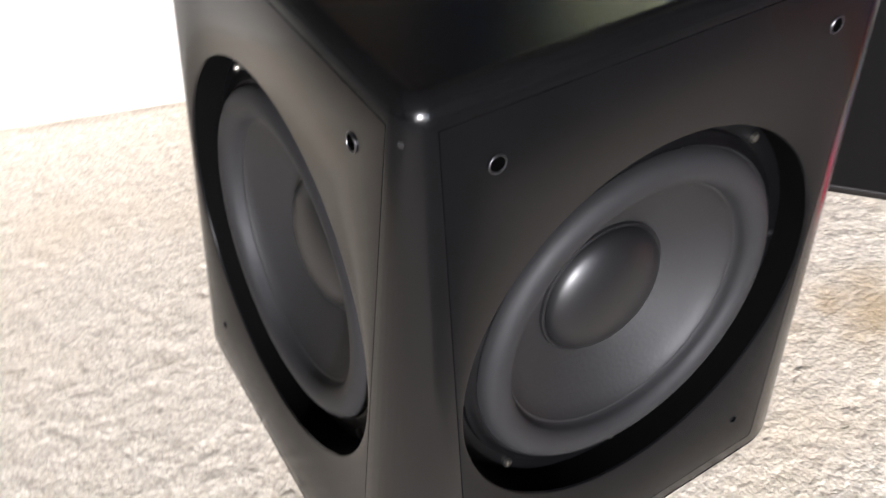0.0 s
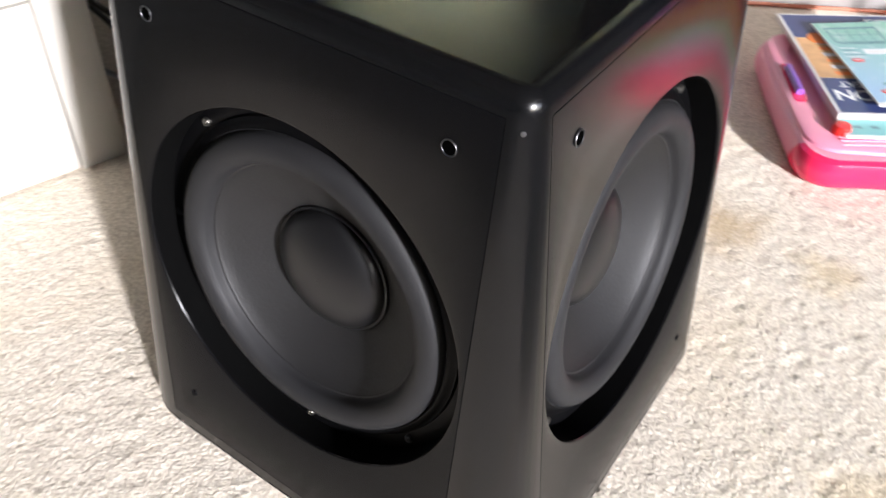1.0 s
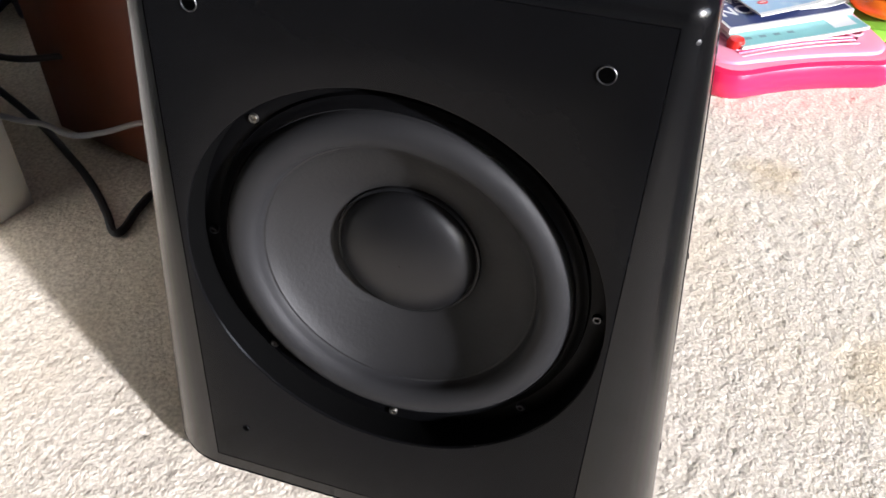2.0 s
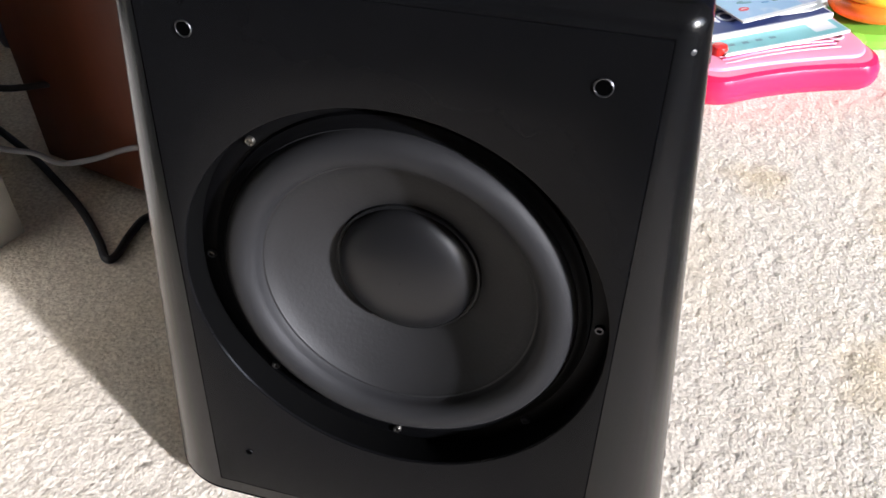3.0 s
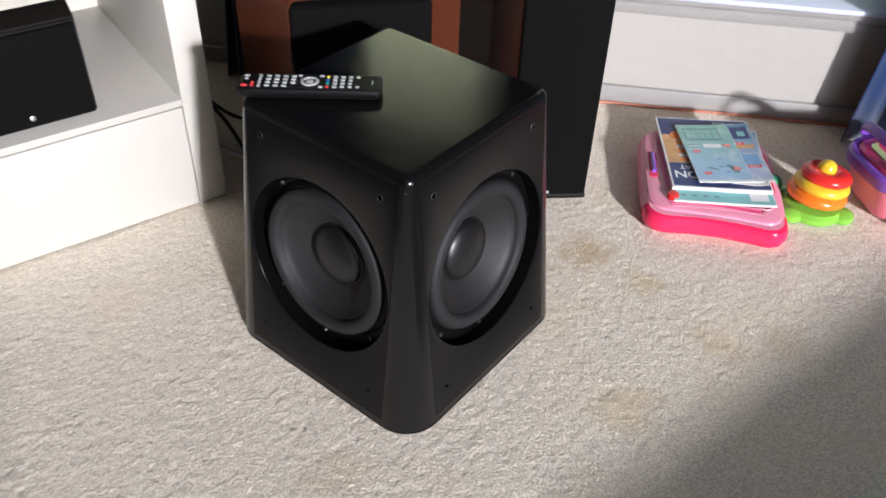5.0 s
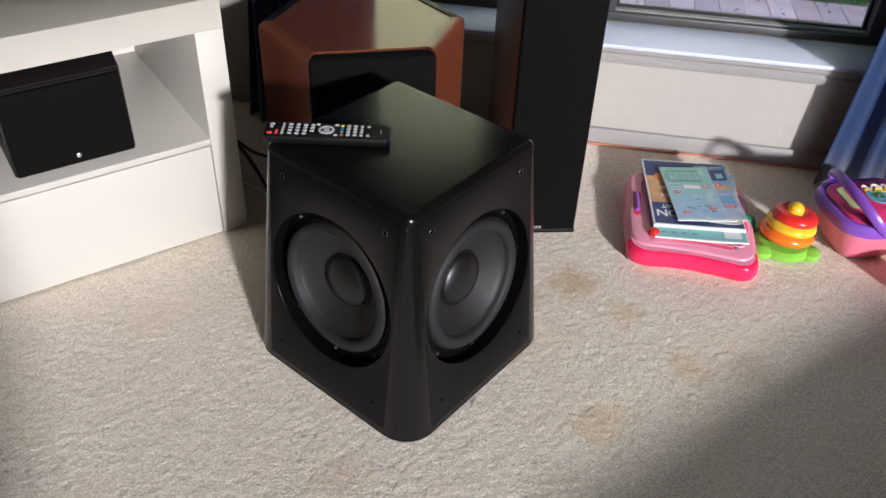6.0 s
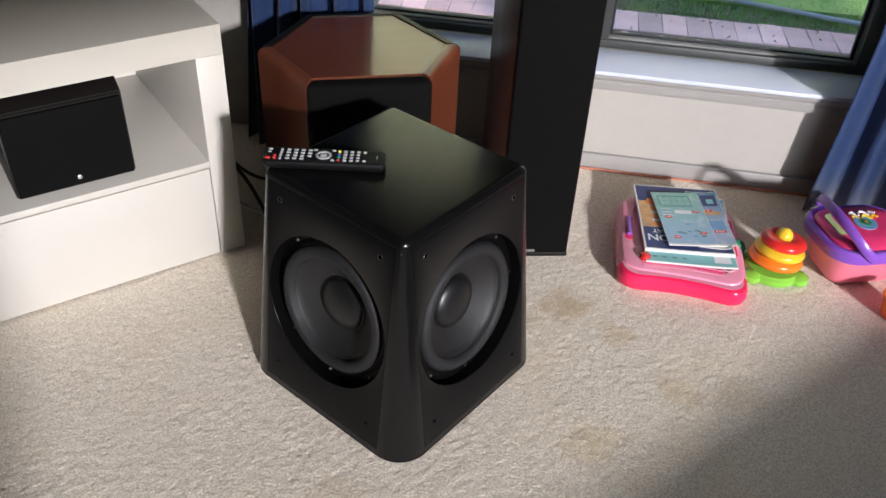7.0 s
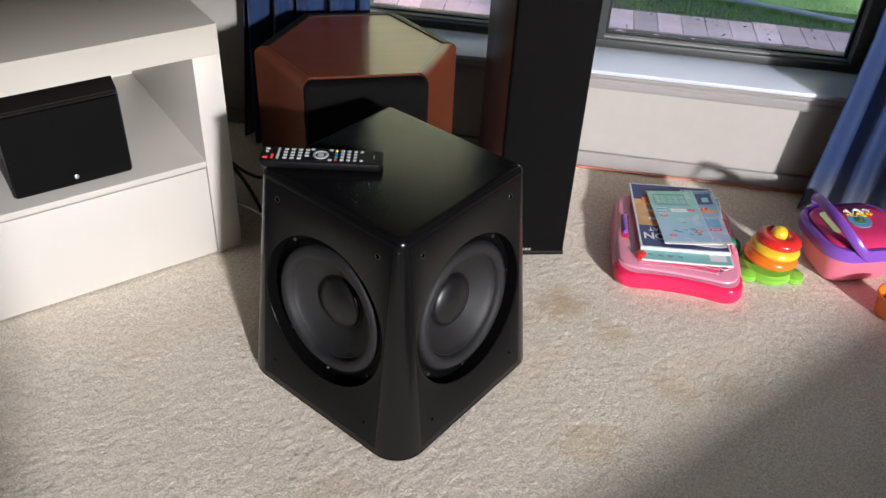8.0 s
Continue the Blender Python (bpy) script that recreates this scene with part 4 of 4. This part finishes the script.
text(mag, "ON", 0.034, pose(-0.036, -0.0785, 0.0085, 0, 0, 180), PRINT_WHITE)
text(mag, "EAT", 0.019, pose(-0.042, -0.0570, 0.0085, 0, 0, 180), PRINT_WHITE)
# leaflets
leaf = thing("leaflet", "crumpled pale leaflet page sticking out under the others", "leaflet", pose(0.752, 0.325, 0.0594, 0, 0, -15), "papers on the drawing board")
bm, lift = sheet(0.070, 0.212, 0.0, 0.0012, 0.010, 11)
part("paper_block", bm, PAPER, leaf)
printed(leaf, lift, -0.032, 0.033, -0.085, 0.100, 0.0012, PAPER_PHOTO)
for x, y in ((0.018, -0.030), (0.020, 0.045), (-0.010, -0.070)):
    printed(leaf, lift, x - 0.009, x + 0.009, y - 0.004, y + 0.004, 0.0012, PRINT_RED, up=0.0008, n=2)
leaf = thing("leaflet", "blue-printed leaflet page lying beside the sea-green one", "leaflet", pose(0.752, 0.340, 0.0628, 0, 0, -7), "papers on the drawing board")
bm, lift = sheet(0.074, 0.225, 0.0, 0.0016, 0.007, 6)
part("paper_block", bm, PAPER, leaf)
printed(leaf, lift, -0.036, 0.036, -0.105, 0.110, 0.0016, PAPER_PHOTO)
printed(leaf, lift, -0.006, 0.030, 0.050, 0.098, 0.0016, PAPER_NAVY, "dark photograph", up=0.0008, n=3)
printed(leaf, lift, 0.006, 0.022, 0.060, 0.080, 0.0016, PAPER_TEAL, up=0.0011, n=2)
printed(leaf, lift, -0.024, 0.030, 0.012, 0.026, 0.0016, PAPER_SAND, up=0.0008, n=2)
printed(leaf, lift, -0.022, 0.028, -0.048, -0.012, 0.0016, PAPER_BLUE, "blue photograph", up=0.0008, n=3)
for x, y, w in ((-0.006, 0.030, 0.018), (0.012, -0.056, 0.014), (-0.014, -0.064, 0.008)):
    printed(leaf, lift, x - w, x + w, y - 0.0045, y + 0.0045, 0.0016, PRINT_RED, up=0.0012, n=2)
    for k in range(3):
        printed(leaf, lift, x - w * 0.7 + k * w * 0.5, x - w * 0.7 + k * w * 0.5 + w * 0.28, y - 0.002, y + 0.002, 0.0016, PRINT_WHITE, up=0.0015, n=1)
leaf = thing("leaflet", "folded sea-green shopping leaflet with small pictures on top of the papers", "leaflet", pose(0.6865, 0.338, 0.0648, 0, 0, -5), "papers on the drawing board")
bm, lift = sheet(0.112, 0.218, 0.0, 0.0022, 0.004, 4)
part("paper_block", bm, PAPER, leaf)
printed(leaf, lift, -0.055, 0.055, -0.102, 0.108, 0.0022, PAPER_FADE, n=8)
# a crate drawn in grey lines
for x0, x1, y0, y1 in ((-0.045, 0.032, 0.050, 0.0525), (-0.045, 0.032, 0.089, 0.0935), (-0.045, -0.0425, 0.050, 0.094), (0.0295, 0.032, 0.050, 0.094), (-0.030, -0.0288, 0.054, 0.090), (-0.015, -0.0138, 0.054, 0.090), (0.0, 0.0012, 0.054, 0.090), (0.015, 0.0162, 0.054, 0.090), (-0.040, 0.036, 0.046, 0.0485), (-0.043, 0.030, 0.071, 0.0722)):
    printed(leaf, lift, x0, x1, y0, y1, 0.0022, PRINT_GREY, up=0.0008, n=2)
printed(leaf, lift, -0.014, 0.024, 0.018, 0.032, 0.0022, PRINT_WHITE, "white tray picture", up=0.0008, n=2)
printed(leaf, lift, -0.008, 0.018, 0.022, 0.028, 0.0022, PAPER, up=0.0011, n=2)
for x, y in ((0.036, 0.026), (-0.034, 0.002), (0.034, -0.060), (-0.030, -0.078)):
    seal = lathe([(0.0070, 0.0), (0.0070, 0.0004), (0.0001, 0.0004)], 14)
    part("price_spot", seal, PRINT_RED, leaf, "round red price spot", Matrix.Translation((x, y, 0.0029 + lift(x, y))) @ Matrix.Diagonal((1.25, 0.7, 1, 1)))
    printed(leaf, lift, x - 0.005, x + 0.005, y - 0.0012, y + 0.0012, 0.0022, PRINT_WHITE, up=0.0014, n=1)
rnd = random.Random(9)
for i in range(13):
    x, y = rnd.uniform(-0.028, 0.040), rnd.uniform(-0.074, -0.020)
    fish = lathe([(0.0042, 0.0), (0.0042, 0.0004), (0.0001, 0.0004)], 8)
    part("printed_fish", fish, PRINT_GREY if i % 3 else PAPER_BLUE, leaf, m=Matrix.Translation((x, y, 0.0028 + lift(x, y))) @ Matrix.Rotation(rnd.uniform(-0.6, 0.6), 4, "Z") @ Matrix.Diagonal((1.5, 0.62, 1, 1)))
for i in range(5):
    printed(leaf, lift, -0.046, -0.046 + rnd.uniform(0.018, 0.030), 0.034 - 0.006 * i, 0.036 - 0.006 * i, 0.0022, PRINT_GREY if i % 2 else PRINT_WHITE, up=0.0008, n=1)


# ---- stacking ring toy ----
def ring_toy():
    ob = thing("stacking_ring_toy", "stacking toy with orange, yellow and red rings on green base", "toy", pose(0.867, 0.216, 0, 0, 0, -8))
    part("base", lathe([(0.0590, 0.0005), (0.0630, 0.006), (0.0630, 0.016), (0.0560, 0.023), (0.0001, 0.026)], 40, None, True), GREEN, ob, "green turtle base")
    for ang in (215, 325, 45, 135):
        a = radians(ang)
        foot = lathe([(0.020, 0.0005), (0.0235, 0.006), (0.0225, 0.016), (0.015, 0.022), (0.0001, 0.0235)], 24, None, True)
        part("foot", foot, GREEN, ob, m=pose(0.062 * math.cos(a), 0.055 * math.sin(a), 0, 0, 0, 0))
    head = bmesh.new()
    bmesh.ops.create_uvsphere(head, u_segments=20, v_segments=12, radius=0.020)
    part("head", head, TEAL_GREEN, ob, "dark green turtle head", Matrix.Translation((-0.074, 0.045, 0.030)))
    tilt = Matrix.Translation((0, 0, 0.022)) @ pose(0, 0, 0, -5, 5, 0)
    for R, r, z, c, nm in ((0.0385, 0.0215, 0.020, ORANGE, "orange ring"), (0.0365, 0.0190, 0.042, YELLOW, "yellow ring"), (0.0310, 0.0190, 0.063, RED, "red ring")):
        part("ring", torus_bm(R, r, 0.68), c, ob, nm, tilt @ Matrix.Translation((0.004 * (z - 0.02) / 0.04, 0, z)))
    part("post", lathe([(0.013, 0.0), (0.012, 0.066)], 20), YELLOW, ob, m=tilt)
    part("top_knob", lathe([(0.0001, 0.095)] + [(0.0185 * math.sin(radians(a)), 0.076 + 0.019 * math.cos(radians(a))) for a in range(10, 150, 14)], 28), YELLOW, ob, "yellow top knob", tilt)


ring_toy()


# ---- toy basket ----
def toy_basket():
    ob = thing("toy_basket", "pink toy picnic basket with purple rim, handle and red lid", "toy", pose(1.058, 0.228, 0, 0, 0, 4))
    T = Matrix.Diagonal((1, 1, 1.22, 1))
    w, d, r = 0.215, 0.185, 0.062
    lv = ((0.044, 0.0006), (0.033, 0.003), (0.026, 0.012), (0.009, 0.055), (0.003, 0.070))
    part("bucket", loft([inset(w, d, r, b, z, 10) for b, z in lv], True, True, True), BUCKET_PINK, ob, "coral pink bucket")
    lv = ((0.004, 0.066), (-0.005, 0.068), (-0.007, 0.075), (-0.006, 0.085), (0.0, 0.090), (0.008, 0.090), (0.011, 0.086))
    part("rim", loft([inset(w, d, r, b, z, 10) for b, z in lv], True, True, True), PURPLE, ob, "purple rim")
    lv = ((0.012, 0.084), (0.013, 0.091), (0.020, 0.096), (0.050, 0.101), (0.080, 0.102))
    part("lid", loft([inset(w, d, r, b, z, 10) for b, z in lv], True, False, True), LID_RED, ob, "crimson lid")
    pic = loft([[Vector((p.x - 0.060, p.y + 0.006, z)) for p in rounded(0.036, 0.080, 0.015, 6)] for z in (0.0965, 0.1002)], True, True, True)
    part("picture", pic, PALE_GREEN, ob, "green picture sticker", Matrix.Rotation(radians(-3), 4, "Y"))
    part("picture_spot", lathe([(0.013, 0.0985), (0.013, 0.1045), (0.0001, 0.1050)], 18), TEAL_GREEN, ob, "", Matrix.Translation((-0.056, 0.012, 0)))
    part("picture_spot", lathe([(0.0075, 0.0985), (0.0075, 0.1050), (0.0001, 0.1053)], 18), LID_RED, ob, "", Matrix.Translation((-0.053, -0.018, 0)))
    part("picture_spot", lathe([(0.026, 0.098), (0.026, 0.1035), (0.0001, 0.104)], 24), PAPER_BLUE, ob, "blue sticker", Matrix.Translation((0.050, 0.022, 0)))
    for i, (x, y) in enumerate(((0.000, 0.030), (0.008, 0.036), (0.016, 0.030), (0.026, 0.028), (0.034, 0.031), (-0.008, 0.026))):
        part("picture_spot", lathe([(0.0045, 0.100), (0.0045, 0.1055), (0.0001, 0.106)], 10), YELLOW if i % 2 else PRINT_WHITE, ob, "", Matrix.Translation((x, y, 0)))
    for y0, c in ((0.020, YELLOW), (0.034, PRINT_WHITE)):
        curl = tube([(-0.020 + 0.0085 * k, y0 + 0.008 * math.sin(2.3 * k), 0.1035 + 0.002 * math.cos(1.7 * k)) for k in range(8)], 0.0026, 8, 5)
        part("flower_relief", curl, c, ob, "wavy flower relief")
    for x, y, c in ((-0.064, 0.030, PRINT_RED), (-0.068, -0.004, SOIL), (-0.058, -0.022, PRINT_RED), (0.044, 0.030, YELLOW), (0.058, 0.012, TEAL_GREEN)):
        part("picture_spot", lathe([(0.0075, 0.100), (0.0075, 0.1052), (0.0001, 0.1055)], 14), c, ob, "", Matrix.Translation((x, y, 0)))
    # the handle lies tilted back over the lid
    loops = []
    for i in range(33):
        a = math.pi * i / 32
        c = Vector((-0.030 - 0.062 * math.sin(a) ** 0.8, -0.1035 * math.cos(a), 0.083 + 0.054 * math.sin(a)))
        out = Vector((-0.8 * math.sin(a), -math.cos(a), 0.6 * math.sin(a))).normalized()
        side = Vector((0.6, 0, 0.8)).normalized()
        loops.append([c + side * (0.0095 * math.cos(b)) + out * (0.0045 * math.sin(b)) for b in (2 * math.pi * k / 12 for k in range(12))])
    part("handle", loft(loops, True, True, True), PURPLE, ob, "arched purple handle")
    for s in (-1, 1):
        part("hinge", lathe([(0.0145, 0), (0.0145, 0.006), (0.011, 0.009), (0.0001, 0.0095)], 22), PURPLE, ob, "round hinge boss", Matrix.Translation((-0.030, s * 0.0995, 0.080)) @ Matrix.Rotation(radians(90) * s, 4, "X"))
    for o in ob.children:
        o.matrix_local = T @ o.matrix_local


toy_basket()

cup = thing("toy_cup", "orange plastic toy cup on the carpet", "toy", pose(1.083, 0.052, 0, 0, 0, 0))
part("cup", lathe([(0.030, 0.0008), (0.034, 0.004), (0.040, 0.045), (0.0425, 0.048), (0.0425, 0.054), (0.039, 0.054), (0.036, 0.044), (0.030, 0.008), (0.0001, 0.007)], 36, None, True), ORANGE, cup)

# ---- the garden outside ----
GZ = -0.15
ground = tagged(part("ground", box(-120, 120, -120, 120, GZ - 0.3, GZ - 0.02), SOIL, m=WALL_M), "dark garden soil", "ground", kind="structure")
paving = tagged(new("pavement"), "pinkish clay brick path outside the window", "pavement", kind="structure")
paving.matrix_basis = WALL_M
part("paving_bed", box(-6, 6, THICK + 0.001, 1.64, GZ - 0.3, GZ - 0.006), SOIL, paving)
rnd = random.Random(12)


def brick_mesh(l, w):
    bm = box(-w / 2, w / 2, -l / 2, l / 2, -0.03, 0, 0.002, 1)
    me = bpy.data.meshes.new("brick")
    bm.to_mesh(me)
    bm.free()
    me.materials.append(BRICK)
    return me


BM = brick_mesh(0.216, 0.0972)
for i in range(26):
    o = new("brick", BM)
    o.parent = paving
    o.matrix_local = pose(-0.85 + 0.0995 * i, 1.508 + rnd.uniform(-0.003, 0.003), GZ + rnd.uniform(-0.002, 0.002), rnd.uniform(-0.6, 0.6), rnd.uniform(-0.6, 0.6), rnd.uniform(-1, 1))
# diagonal courses nearer the house
for i in range(-3, 24):
    for j in range(8):
        u, v = i * 0.0995, j * 0.2185 + (0.109 if i % 2 else 0)
        a = radians(45)
        x, y = u * math.cos(a) - v * math.sin(a) + 0.55, u * math.sin(a) + v * math.cos(a) - 0.35
        if not (0.36 < y < 1.38 and -0.75 < x < 1.7):
            continue
        o = new("brick", BM)
        o.parent = paving
        o.matrix_local = pose(x, y, GZ - 0.003 + rnd.uniform(-0.003, 0.0), rnd.uniform(-0.6, 0.6), rnd.uniform(-0.6, 0.6), 45 + rnd.uniform(-1, 1))

edging = tagged(part("lawn_edging", tube([(-1.0, 2.24, GZ + 0.012), (0.646, 1.836, GZ + 0.012), (1.107, 1.718, GZ + 0.010), (1.6, 1.64, GZ + 0.008)], 0.011, 8, 4), EDGING, m=WALL_M), "blue-grey plastic edging strip along the lawn", "edging")


def lawn():
    r = np.random.default_rng(7)
    n = 130000
    x = r.uniform(-1.0, 2.8, n)
    y = 1.645 + r.uniform(0, 1, n) ** 1.3 * 2.8
    edge = 1.83 - (x - 0.646) * 0.25
    keep = (y > edge - 0.02) | (r.uniform(size=n) < 0.5)
    x, y = x[keep], y[keep]
    n = len(x)
    h, a = r.uniform(0.008, 0.034, n), r.uniform(0, 2 * np.pi, n)
    w, lean = r.uniform(0.0018, 0.0036, n), r.uniform(0.1, 0.9, n)
    dx, dy = np.cos(a), np.sin(a)
    z = np.full(n, GZ - 0.022)
    v = np.stack([np.stack([x - dy * w, y + dx * w, z], 1), np.stack([x + dy * w, y - dx * w, z], 1), np.stack([x + dx * h * lean, y + dy * h * lean, z + h], 1)], 1).reshape(-1, 3)
    me = bpy.data.meshes.new("lawn")
    me.from_pydata(v.tolist(), [], np.arange(3 * n).reshape(-1, 3).tolist())
    me.materials.append(GRASS)
    ob = new("lawn", me)
    ob.matrix_basis = WALL_M
    tagged(ob, "green lawn with ragged edge beyond the brick path", "grass", kind="stuff")


lawn()


def litter():
    """Dry leaf bits and clods along the ragged edge of the lawn."""
    r = random.Random(21)
    bm = bmesh.new()
    for i in range(420):
        x, y = r.uniform(-0.8, 1.7), 1.64 + r.gauss(0, 0.03)
        if i % 9 == 0:
            y -= r.uniform(0.02, 0.2)
        a, l = r.uniform(0, 6.28), r.uniform(0.003, 0.011)
        d, e = Vector((math.cos(a), math.sin(a), r.uniform(-0.2, 0.4))) * l, Vector((-math.sin(a), math.cos(a), r.uniform(-0.2, 0.4))) * l * 0.45
        c = Vector((x, y, GZ + 0.004))
        top = c + Vector((0, 0, l * 0.35))
        ring = [bm.verts.new(c + q) for q in (d, e, -d, -e)]
        v = bm.verts.new(top)
        for k in range(4):
            bm.faces.new((ring[k], ring[(k + 1) % 4], v))
    tagged(part("leaf_litter", bm, SOIL, m=WALL_M, smooth=False), "dry brown leaf bits strewn along the edge of the lawn", "leaf litter", kind="stuff")


litter()
tagged(part("lawn_sheet", box(-30, 30, 1.86, 60, GZ - 0.0195, GZ - 0.005), GRASS, m=WALL_M), "mown green lawn reaching away", "grass", kind="structure")

# unseen slab added far behind the lawn: sunlit trees for glossy tops to mirror
trees = part("backdrop", box(-40, 40, 24, 24.5, GZ - 0.1, 20.0), TREE_CARD, m=WALL_M)
tagged(trees, "tall plain yellow-green slab added beyond the garden as unseen sunlit trees", "backdrop", kind="structure")
